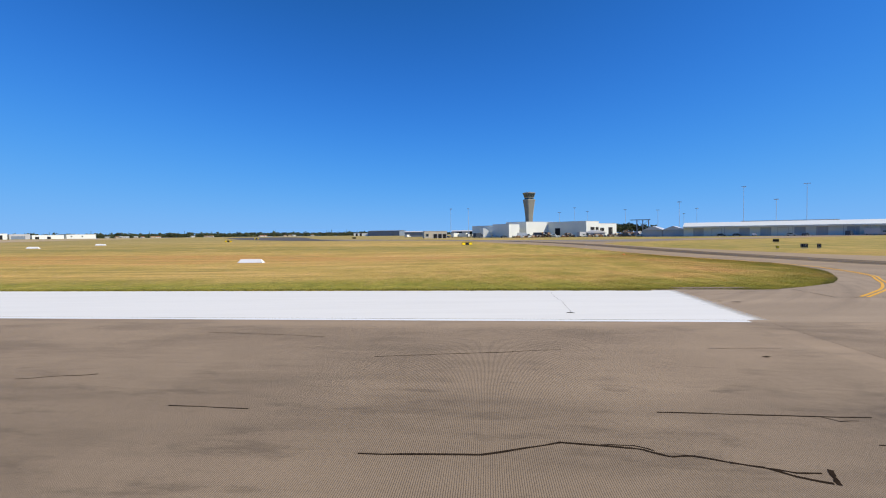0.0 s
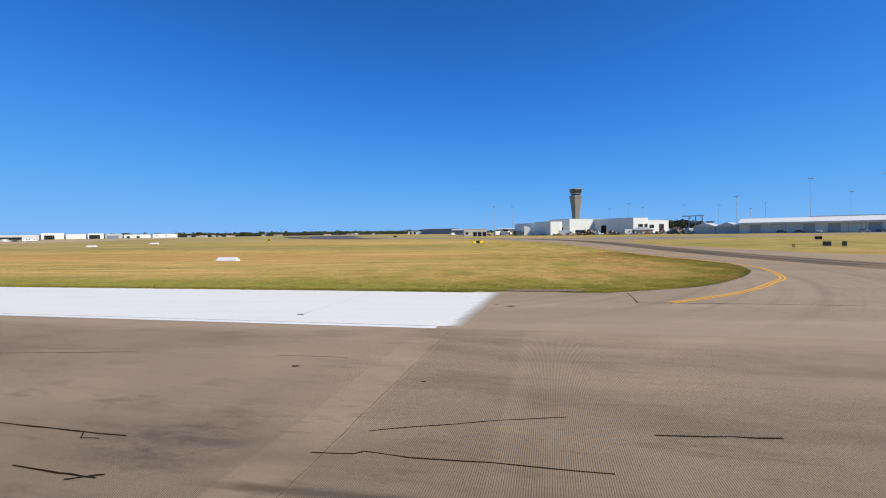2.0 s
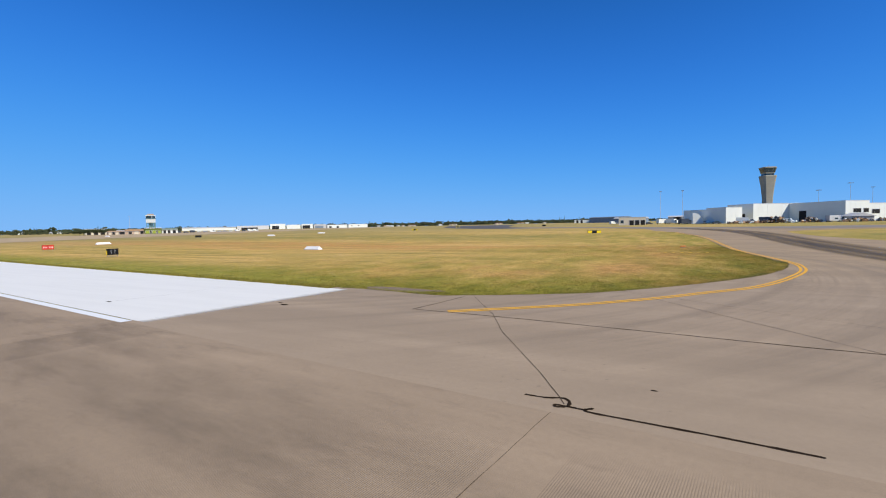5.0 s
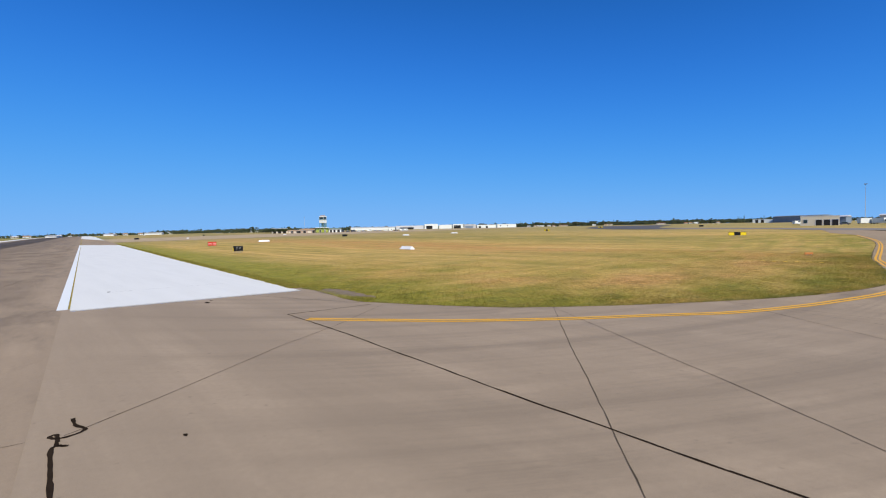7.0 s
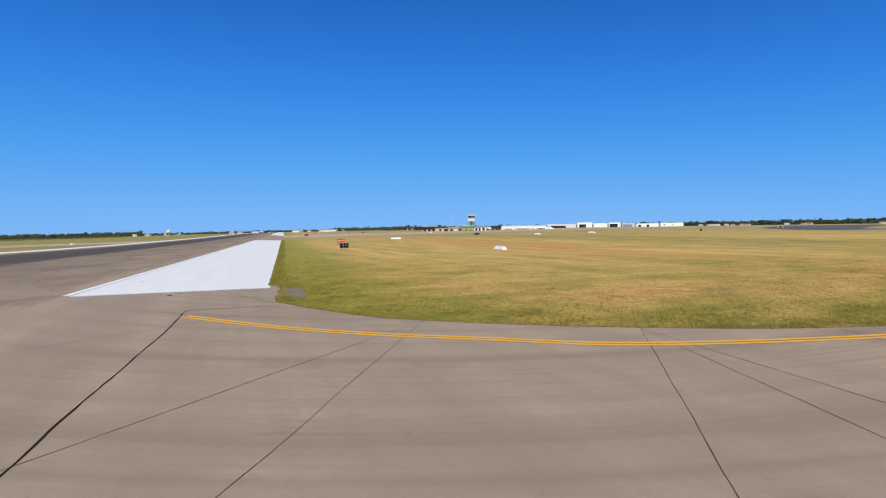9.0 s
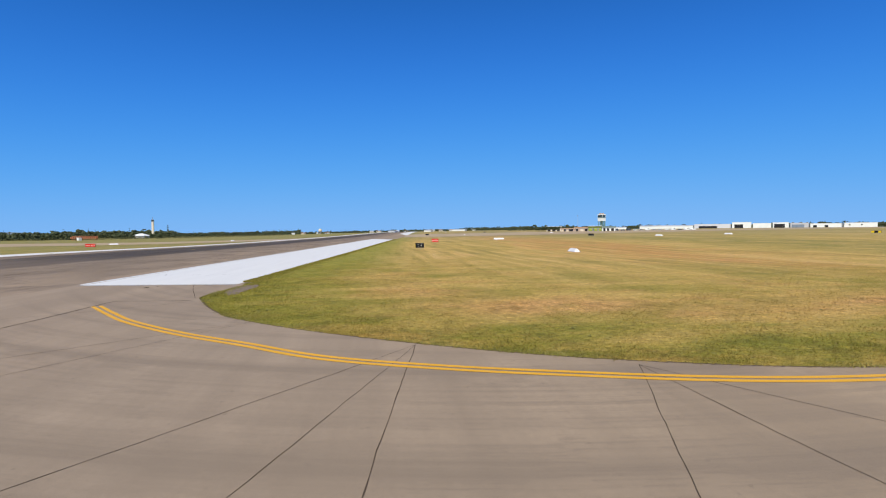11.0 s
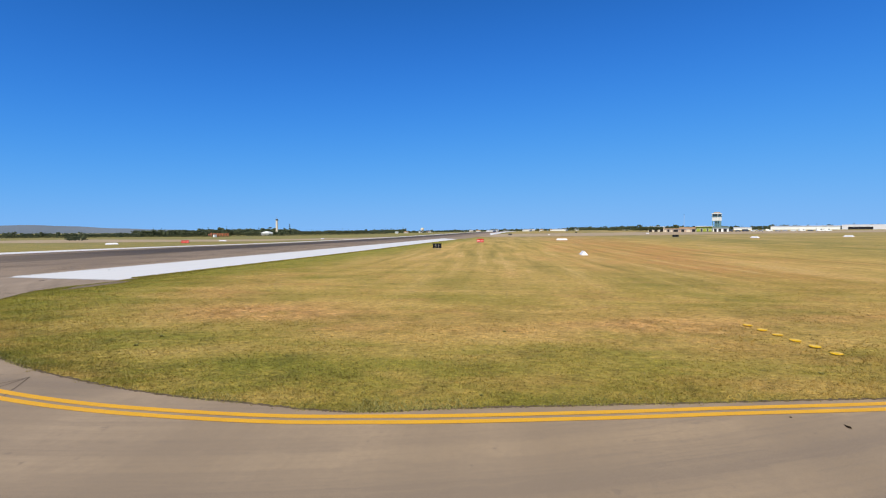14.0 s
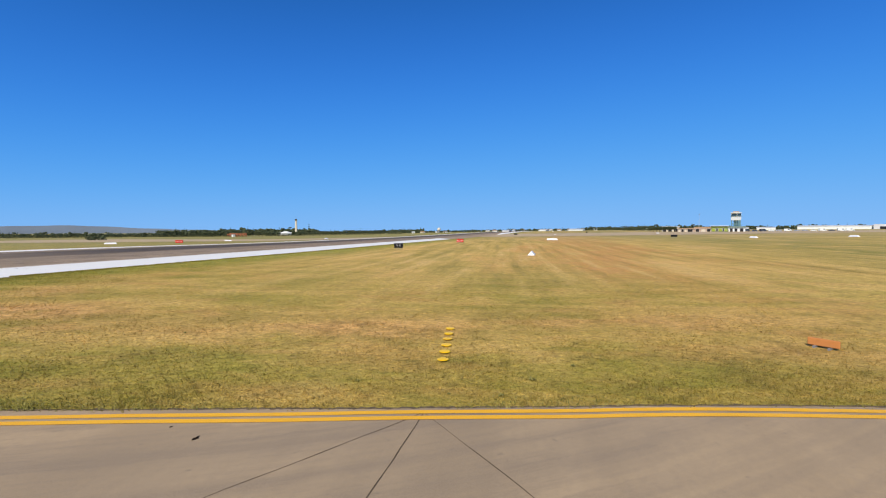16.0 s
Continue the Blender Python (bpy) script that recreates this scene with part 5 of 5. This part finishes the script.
# ---------------------------------------------------------------- vehicles and stores
def vehicle(x, y, turn, paint, kind, label):
    """A car, van or truck seen far off."""
    b = holder("parked_" + kind, x, y, turn, label=label, category=kind, group="parked vehicles")
    l, w, h = {"car": (4.4, 1.8, 1.45), "van": (5.2, 2.0, 2.3), "truck": (8.0, 2.4, 3.2)}[kind]
    bm = bmesh.new()
    if kind == "car":
        prof = ((-l / 2, 0.35), (l / 2, 0.35), (l / 2, 0.75), (l / 2 - 0.9, 0.9), (l / 2 - 1.6, h), (-l / 2 + 0.9, h), (-l / 2 + 0.2, 0.95), (-l / 2, 0.85))
    elif kind == "van":
        prof = ((-l / 2, 0.4), (l / 2, 0.4), (l / 2, 1.05), (l / 2 - 0.8, 1.25), (l / 2 - 1.4, h), (-l / 2, h))
    else:
        prof = ((-l / 2, 0.6), (l / 2, 0.6), (l / 2, 2.4), (l / 2 - 1.7, 2.5), (l / 2 - 1.8, 1.1), (l / 2 - 2.1, 1.1), (l / 2 - 2.1, h), (-l / 2, h))
    lo = [bm.verts.new((px, -w / 2, pz)) for px, pz in prof]
    hi = [bm.verts.new((px, w / 2, pz)) for px, pz in prof]
    for k in range(len(prof)):
        k2 = (k + 1) % len(prof)
        bm.faces.new((lo[k], hi[k], hi[k2], lo[k2]))
    bm.faces.new(lo)
    bm.faces.new(hi[::-1])
    bmesh.ops.recalc_face_normals(bm, faces=bm.faces)
    part("body", bm, paint, b)
    z0, z1 = {"car": (0.95, 1.38), "van": (1.3, 2.0), "truck": (1.5, 2.2)}[kind]
    x0, x1 = {"car": (-l / 2 + 0.8, l / 2 - 1.5), "van": (l / 2 - 2.6, l / 2 - 1.45), "truck": (l / 2 - 1.5, l / 2 - 0.3)}[kind]
    for sy in (-1, 1):
        part("side_window", box(x0, x1, sy * w / 2 - 0.01, sy * w / 2 + 0.01, z0, z1), DARK_GLASS, b)
    for sx in (-l / 2 + 0.85, l / 2 - 0.85):
        for sy in (-1, 1):
            wh = part("wheel", rod((sx, sy * (w / 2 - 0.2), 0.34), (sx, sy * (w / 2 + 0.02), 0.34), 0.34, 0.34, 12), RUBBER, b)
            part("rim", rod((sx, sy * (w / 2 + 0.02), 0.34), (sx, sy * (w / 2 + 0.04), 0.34), 0.2, 0.2, 10), STEEL, wh)
    return b


rv = random.Random(5)
fleet = ((63, 318, "van", WHITE), (53, 313, "van", WHITE), (89.5, 303.5, "truck", GREY_WALL), (92.5, 306, "car", WHITE), (40, 310, "car", CAR_DARK), (24, 322, "truck", CAR_DARK), (35, 326, "car", WHITE),
         (112, 308, "car", CAR_DARK), (116, 305, "car", CAR_SILVER), (119.5, 303, "van", WHITE), (123, 297.5, "truck", GREY_WALL), (126, 292, "van", WHITE), (129, 289.5, "truck", WHITE), (121, 291, "car", WHITE),
         (117, 293, "car", CAR_DARK), (132.5, 283, "car", CAR_SILVER), (112.5, 288.5, "van", CAR_DARK), (151, 256.5, "car", CAR_DARK), (157, 252.5, "car", CAR_DARK), (163, 247.5, "car", CAR_SILVER),
         (181, 236, "car", CAR_DARK), (176, 239, "car", CAR_SILVER), (196, 228, "van", CAR_DARK), (205, 224, "truck", GREY_WALL), (3, 337, "car", CAR_DARK), (-5, 336, "van", CAR_DARK), (-10, 337, "car", CAR_SILVER),
         (10, 352, "truck", WHITE), (16, 350, "truck", WHITE), (21, 349, "van", CREAM), (-30, 405, "van", WHITE))
names = {"car": "car parked on the apron", "van": "van parked by the sheds", "truck": "box truck parked on the apron"}
hue = {WHITE.name: "white", GREY_WALL.name: "grey", CAR_DARK.name: "dark blue", CAR_SILVER.name: "silver", CREAM.name: "cream"}
for x, y, kind, paint in fleet:
    vehicle(x, y, rv.uniform(-60, 60), paint, kind, hue[paint.name] + " " + names[kind])
for k in range(26):
    f = rv.random()
    x, y = (110 + 42 * f, 304 - 30 * f) if k < 16 else (44 + 52 * f, 311 - 10 * f)
    paint = rv.choice((WHITE, CAR_SILVER, CAR_DARK, WHITE, GREY_WALL))
    kind = rv.choice(("car", "car", "van", "car", "truck"))
    vehicle(x + rv.uniform(-1.5, 1.5), y + rv.uniform(-3, 3), rv.uniform(-80, 80), paint, kind, hue[paint.name] + " " + names[kind])
for k in range(13):
    vehicle(-402 + 2.6 * k + rv.uniform(-1, 1), 281 + 5.2 * k, rv.uniform(40, 100), rv.choice((WHITE, CAR_SILVER, WHITE, CAR_DARK)), rv.choice(("car", "van")), "vehicle parked before the old terminal")


def heap(x, y, length, depth, height, seed):
    """Loose stores and broken packing piled against the hangar."""
    rnd = random.Random(seed)
    for mat, label in ((WHITE, "white"), (BARK, "dark brown"), (CAR_DARK, "dark"), (TAN_ROOF, "brown")):
        bm = bmesh.new()
        for _ in range(30):
            px, py = rnd.uniform(-length / 2, length / 2), rnd.uniform(-depth / 2, depth / 2)
            top = height * (1 - (2 * abs(px) / length) ** 2) * rnd.uniform(0.3, 1.0)
            s = rnd.uniform(0.5, 1.6)
            made = bmesh.ops.create_cube(bm, size=1.0)["verts"]
            m = pose(px, py, max(top - s / 2, s * 0.3), rnd.uniform(-40, 40), rnd.uniform(-40, 40), rnd.uniform(0, 180)) @ Matrix.Diagonal((s * rnd.uniform(0.5, 1.8), s * 0.7, s * rnd.uniform(0.2, 0.9), 1))
            for v in made:
                v.co = m @ v.co
        ob = part("stores_heap", bm, mat)
        ob.location = (x, y, rise(x, y))
        tagged(ob, label + " broken packing and stores piled beside the hangar", "heap", kind="stuff")


heap(66, 304.5, 17, 4, 3.4, 1)
heap(80.5, 303, 8, 4, 3.0, 2)
heap(124, 294, 9, 4, 3.0, 3)
heap(97, 298, 10, 3, 2.0, 4)
heap(116, 297, 12, 5, 4.6, 5)
heap(52, 306, 14, 3, 1.6, 6)
heap(110, 302, 10, 3, 2.2, 7)


# ---------------------------------------------------------------- trees
def lump_mesh(count, place, seed):
    """Leaf clumps: many small rough lumps, given by place(k) -> (x, y, z, size)."""
    rnd = np.random.RandomState(seed)
    bm = bmesh.new()
    bmesh.ops.create_icosphere(bm, subdivisions=1, radius=1.0)
    base = np.array([v.co[:] for v in bm.verts])
    tri = np.array([[v.index for v in f.verts] for f in bm.faces])
    bm.free()
    vs, fs = [], []
    for k in range(count):
        x, y, z, s = place(k)
        j = 1 + rnd.uniform(-0.38, 0.38, (len(base), 1))
        sc = s * rnd.uniform(0.75, 1.25, 3) * np.array([1, 1, 0.75])
        vs.append(base * j * sc + (x, y, z))
        fs.append(tri + len(base) * k)
    return np.concatenate(vs), np.concatenate(fs)


def tree_belt(name, yaw0, yaw1, dist, spread, tall, number, seed, label, mat=LEAF, pines=0.08):
    """A far belt of trees, seen from the taxiway between two bearings."""
    rnd = random.Random(seed)
    spots = []
    for k in range(number):
        a = radians(yaw0 + (yaw1 - yaw0) * (k + rnd.random()) / number)
        d = dist + rnd.uniform(-spread, spread)
        x, y = 40 - d * math.sin(a), 40 + d * math.cos(a)
        h = tall * rnd.uniform(0.5, 1.0) * (1.25 if rnd.random() < 0.12 else 1)
        z = rise(x, y)
        if rnd.random() < pines:
            for q in range(6):
                spots.append((x, y, z + h * 1.35 * (q + 0.5) / 6, h * 0.2 * (1.15 - q / 6)))
        else:
            for q in range(15):
                b, r = rnd.uniform(0, 6.28), rnd.uniform(0, 0.5) * h
                spots.append((x + r * math.cos(b), y + r * math.sin(b), z + h * rnd.uniform(0.1, 0.9), h * rnd.uniform(0.09, 0.22)))
    v, f = lump_mesh(len(spots), lambda k: spots[k], seed)
    ob = mesh_object(name, v.tolist(), f.tolist(), mat)
    return tagged(ob, label, "trees", kind="stuff")


tree_belt("far_trees", 10, 46, 1560, 130, 13, 1100, 1, "distant dark green belt of gum trees")
tree_belt("far_trees", 46, 80, 1350, 150, 9.5, 800, 2, "distant dark green trees behind white sheds")
tree_belt("far_trees", 74, 103, 1250, 160, 6.0, 700, 3, "low distant coastal trees with a few pines", pines=0.16)
tree_belt("far_trees", 112, 122, 1420, 110, 18, 250, 4, "distant dark green belt of tall trees")
tree_belt("far_trees", 99, 113, 1400, 140, 11, 420, 14, "low distant coastal scrub and pines", pines=0.1)
tree_belt("shrubs", 101, 150, 960, 70, 3.2, 700, 15, "olive scrub before the far trees", SCRUB, 0.0)
tree_belt("far_trees", 120, 128, 1050, 120, 13, 170, 5, "distant dark green trees beyond the runway")
tree_belt("far_trees", 127, 150, 1050, 120, 8, 480, 25, "low distant trees below the hills")
tree_belt("shrubs", 113.0, 114.2, 1090, 16, 10, 16, 6, "dark shrubs beside the far tent-roofed building")
tree_belt("shrubs", 115.6, 117.2, 1090, 16, 10, 18, 16, "dark shrubs beside the far tent-roofed building")
tree_belt("shrubs", 131.4, 132.9, 500, 14, 5, 12, 7, "dark clump of shrubs in the far grass")
tree_belt("far_trees", 66, 74, 700, 60, 7.0, 70, 8, "dark trees behind the old terminal")
tree_belt("far_trees", -12, 10, 1500, 150, 9, 360, 9, "distant dark green trees behind apron sheds")


def leafy_tree(x, y, h, seed, name="tree", label="dark green broad-crowned tree behind the apron"):
    rnd = random.Random(seed)
    b = holder(name, x, y, 0, label=label, category="tree")
    bm = bmesh.new()
    add_rod(bm, (0, 0, -0.3), (0.1 * h * rnd.uniform(-0.3, 0.3), 0, h * 0.5), h * 0.035, h * 0.022, 8)
    tips = []
    for k in range(6):
        a = k * 1.05 + rnd.uniform(-0.3, 0.3)
        tip = (h * 0.28 * math.cos(a), h * 0.28 * math.sin(a), h * rnd.uniform(0.6, 0.85))
        add_rod(bm, (0, 0, h * rnd.uniform(0.3, 0.5)), tip, h * 0.016, h * 0.006, 6)
        tips.append(tip)
    part("trunk", bm, BARK, b)
    spots = []
    for k in range(260):
        t = rnd.choice(tips)
        spots.append((t[0] + rnd.gauss(0, h * 0.13), t[1] + rnd.gauss(0, h * 0.13), min(h, max(h * 0.3, t[2] + rnd.gauss(0, h * 0.12))), h * rnd.uniform(0.035, 0.085)))
    v, f = lump_mesh(len(spots), lambda k: spots[k], seed)
    mesh_object("crown", v.tolist(), f.tolist(), LEAF, b)
    return b


for k, (x, y, h) in enumerate(((127, 349, 8.8), (131, 352, 8.4), (136, 347, 9.0), (140, 351, 8.0), (145, 345, 7.6), (150, 340, 7.2), (134, 343, 6.5), (129, 345, 6.5), (142, 345, 6.8))):
    leafy_tree(x, y, h, 40 + k)
for k in range(9):
    bush = leafy_tree(-424.4 + 0.8 * k, 206.6 + 2.35 * k, 5.2, 60 + k, "shrub", "clipped dark upright shrub in a row")
    bush.scale = (0.9, 0.9, 0.95)


# houses among the far trees
def house(x, y, turn, wall, roof, w):
    return hall("house", x, y, turn, w, 8, 2.8, "far small house among trees", wall, roof, "gable", 1.6, openings=((1.2, 2.4, 0.8, 2.2, DARK), (w - 2.6, w - 1.4, 0.8, 2.2, DARK)))


rh = random.Random(9)
for k in range(44):
    a = radians(rh.choice((rh.uniform(14, 46), rh.uniform(14, 46), rh.uniform(78, 102))))
    d = rh.uniform(1360, 1440) if a < 1 else rh.uniform(1060, 1180)
    x, y = 40 - d * math.sin(a), 40 + d * math.cos(a)
    house(x, y, math.degrees(a) + rh.uniform(-25, 25), rh.choice((WHITE, CREAM, WHITE)), rh.choice((TAN_ROOF, ROOF_MAT, RED_ROOF, WHITE, ROOF_MAT)), rh.uniform(6, 10))

ball = holder("water_tank", -1090, -95, 0, label="pale round-topped tank above far trees", category="tank")
bm = bmesh.new()
bmesh.ops.create_uvsphere(bm, u_segments=20, v_segments=12, radius=4.2)
for v in bm.verts:
    v.co.z += 8.0
part("tank_body", bm, CREAM, ball, smooth=True)
part("stand", rod((0, 0, -1), (0, 0, 4), 4, 3, 16), CONCRETE, ball)


# far hills, their haze only mixed into the colour
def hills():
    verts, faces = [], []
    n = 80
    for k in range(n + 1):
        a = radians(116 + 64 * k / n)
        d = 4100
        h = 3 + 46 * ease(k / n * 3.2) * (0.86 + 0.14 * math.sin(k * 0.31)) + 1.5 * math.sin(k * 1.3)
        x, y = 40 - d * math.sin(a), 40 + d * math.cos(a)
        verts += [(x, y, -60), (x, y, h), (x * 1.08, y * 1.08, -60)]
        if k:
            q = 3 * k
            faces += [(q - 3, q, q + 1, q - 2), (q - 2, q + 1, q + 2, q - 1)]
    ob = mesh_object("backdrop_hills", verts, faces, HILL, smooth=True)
    return tagged(ob, "low hills on the horizon with painted blue-grey haze", "hills", kind="structure")


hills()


# ---------------------------------------------------------------- near grass
def inside(pts, poly):
    poly = np.array(poly)
    x, y = pts[:, 0], pts[:, 1]
    hit = np.zeros(len(pts), bool)
    j = len(poly) - 1
    for i in range(len(poly)):
        (xi, yi), (xj, yj) = poly[i], poly[j]
        c = ((yi > y) != (yj > y)) & (x < (xj - xi) * (y - yi) / (yj - yi + 1e-12) + xi)
        hit ^= c
        j = i
    return hit


def grass_blades(name, count, reach, tall, wide, seed, label):
    """Blades of mown grass on the island behind the pavement's rim, thinning out with the distance from it."""
    rs = np.random.RandomState(seed)
    line = np.array([q for q in rim_line if q[1] < 130])
    poly = list(rim_line) + [(-200, 181), (-200, 60)] + [rwp(-150, 12.2), rwp(-2, 12.2), rwp(1, 12.3)]
    p = np.stack([rs.uniform(12 if reach < 5 else -14, 41, count), rs.uniform(31, 122, count)], 1)
    p = p[inside(p, poly)]
    away = np.concatenate([np.sqrt(((p[k:k + 20000, None] - line[None]) ** 2).sum(-1)).min(1) for k in range(0, len(p), 20000)])
    keep = rs.uniform(0, 1, len(p)) < np.exp(-(away / reach) ** 1.3)
    keep &= ~((((p[:, 0] - 18.7) / 2.2) ** 2 + ((p[:, 1] - 32.85) / 0.6) ** 2) < 1)
    p, away = p[keep], away[keep]
    m = len(p)
    clump = rs.uniform(0, 1, m) < 0.35
    p[clump] += 0.16 * np.sin(p[clump][:, ::-1] * 9.0)
    patch = 0.75 + 0.35 * np.sin(p[:, 0] * 0.9 + 2 * np.sin(p[:, 1] * 0.37)) * np.sin(p[:, 1] * 1.1 + p[:, 0] * 0.3)
    h = tall * rs.uniform(0.35, 1.15, m) * patch
    h[clump] *= 1.3
    a = rs.uniform(0, 2 * np.pi, m)
    w = wide * rs.uniform(0.6, 1.3, m)
    lean = rs.normal(0, 0.75, (m, 2)) * h[:, None]
    side = np.stack([np.cos(a), np.sin(a)], 1) * w[:, None] / 2
    v = np.zeros((m, 3, 3))
    v[:, 0, :2], v[:, 1, :2], v[:, 2, :2] = p - side, p + side, p + lean
    v[:, 2, 2] = h
    me = bpy.data.meshes.new(name)
    me.vertices.add(3 * m)
    me.vertices.foreach_set("co", v.ravel().astype(np.float32))
    me.loops.add(3 * m)
    me.loops.foreach_set("vertex_index", np.arange(3 * m, dtype=np.int32))
    me.polygons.add(m)
    me.polygons.foreach_set("loop_start", np.arange(0, 3 * m, 3, dtype=np.int32))
    me.materials.append(BLADES)
    me.update(calc_edges=True)
    lush = np.repeat(np.clip(1 - (away - 2.0) / 4.0, 0, 1) * lushness(p[:, 1]), 3)
    me.attributes.new("near", "FLOAT", "POINT").data.foreach_set("value", np.repeat(np.clip(1 - (away - 14) / 22, 0, 1), 3).astype(np.float32))
    me.attributes.new("lush", "FLOAT", "POINT").data.foreach_set("value", lush.astype(np.float32))
    me.attributes.new("scorch", "FLOAT", "POINT").data.foreach_set("value", np.repeat(scorched(p), 3).astype(np.float32))
    return tagged(new(name, me), label, "grass", kind="stuff")


grass_blades("grass_verge", 1400000, 2.2, 0.075, 0.02, 1, "short green and straw-coloured grass along the pavement rim")
grass_blades("grass", 700000, 14.0, 0.042, 0.05, 2, "mown dry tan grass with greener tufts")


def rim_plants(count, seed):
    """Coarser green plants that crowd the very rim in broken runs and lean over the asphalt."""
    rs = np.random.RandomState(seed)
    fine = np.array([(q.x, q.y) for q in smooth_line([(x, y, 0) for x, y in EDGE if y < 100], 40)])
    i = rs.randint(0, len(fine) - 1, count)
    run = np.sin(i * 0.021) + np.sin(i * 0.057 + 2) + 0.7 * np.sin(i * 0.13)
    i, run = i[run > -0.5], run[run > -0.5]
    m = len(i)
    d = fine[i + 1] - fine[i]
    n = np.stack([-d[:, 1], d[:, 0]], 1) / np.linalg.norm(d, axis=1)[:, None]
    p = fine[i] + d * rs.uniform(0, 1, (m, 1)) + n * (np.abs(rs.normal(0, 0.34, m)) - 0.07)[:, None]
    h, w, a = 0.065 * rs.uniform(0.25, 1.3, m) * (0.5 + 0.35 * run), 0.024 * rs.uniform(0.5, 1.4, m), rs.uniform(0, 6.28, m)
    side = np.stack([np.cos(a), np.sin(a)], 1) * w[:, None] / 2
    t = np.zeros((m, 3, 3))
    t[:, 0, :2], t[:, 1, :2], t[:, 2, :2] = p - side, p + side, p + rs.normal(0, 0.7, (m, 2)) * h[:, None]
    t[:, :2, 2] = 0.02
    t[:, 2, 2] = 0.02 + h
    ob = mesh_object("rim_plants", t.reshape(-1, 3).tolist(), np.arange(3 * m).reshape(-1, 3).tolist(), WEED)
    return tagged(ob, "coarse green weeds crowding the pavement rim", "weeds", kind="stuff")


rim_plants(15000, 8)


def weed(x, y, size, seed):
    """A low rosette of coarse dark leaves."""
    rnd = random.Random(seed)
    verts, faces = [], []
    for k in range(22):
        a, r, z = rnd.uniform(0, 6.28), size * rnd.uniform(0.5, 1.0), size * rnd.uniform(0.25, 0.8)
        c, q, w = math.cos(a), math.sin(a), size * 0.16
        n = len(verts)
        verts += [(0.1 * r * c, 0.1 * r * q, 0.0), (0.55 * r * c - w * q, 0.55 * r * q + w * c, z * 0.8), (r * c, r * q, z * 0.75), (0.55 * r * c + w * q, 0.55 * r * q - w * c, z * 0.8)]
        faces.append((n, n + 1, n + 2, n + 3))
    ob = mesh_object("weed", verts, faces, WEED)
    ob.location = (x, y, rise(x, y))
    return tagged(ob, "dark green low weed tuft in mown grass", "weed", group="weeds by the pavement")


rw = random.Random(77)
for k in range(22):
    q = rim_line[rw.randrange(8, len(rim_line) - 22)]
    weed(q[0] - 0.5 - abs(rw.gauss(0, 2.5)), q[1] + rw.uniform(0.4, 2.0), rw.uniform(0.05, 0.13), k)


def shoulder_fringe(count, seed):
    """Tufts that creep over the rim of the painted shoulder."""
    rs = np.random.RandomState(seed)
    s = -190 * rs.uniform(0, 1, count) ** 1.4
    creep = 0.05 * np.sin(s * 1.7) + 0.04 * np.sin(s * 4.3 + 1) + 0.03 * np.sin(s * 9.1)
    v = 11.5 + creep * 0.6 + np.abs(rs.normal(0, 0.5, count)) - 0.15
    h, w, a = 0.10 * rs.uniform(0.4, 1.3, count), 0.07 * rs.uniform(0.5, 1.4, count), rs.uniform(0, 6.28, count)
    ct, st = math.cos(RW_TURN), math.sin(RW_TURN)
    p = np.stack([13.0 + s * ct - v * st, 20.5 + s * st + v * ct], 1)
    z = np.array([rise(x, y) for x, y in p]) + 0.02
    side = np.stack([np.cos(a), np.sin(a)], 1) * w[:, None] / 2
    t = np.zeros((count, 3, 3))
    t[:, 0, :2], t[:, 1, :2], t[:, 2, :2] = p - side, p + side, p + rs.normal(0, 0.4, (count, 2)) * h[:, None]
    t[:, 0, 2] = t[:, 1, 2] = z
    t[:, 2, 2] = z + h
    ob = mesh_object("grass_fringe", t.reshape(-1, 3).tolist(), np.arange(3 * count).reshape(-1, 3).tolist(), BLADES)
    ob.data.attributes.new("lush", "FLOAT", "POINT").data.foreach_set("value", np.full(3 * count, 0.9, np.float32))
    return tagged(ob, "ragged green grass fringe along the white shoulder", "grass", kind="stuff")


shoulder_fringe(26000, 4)
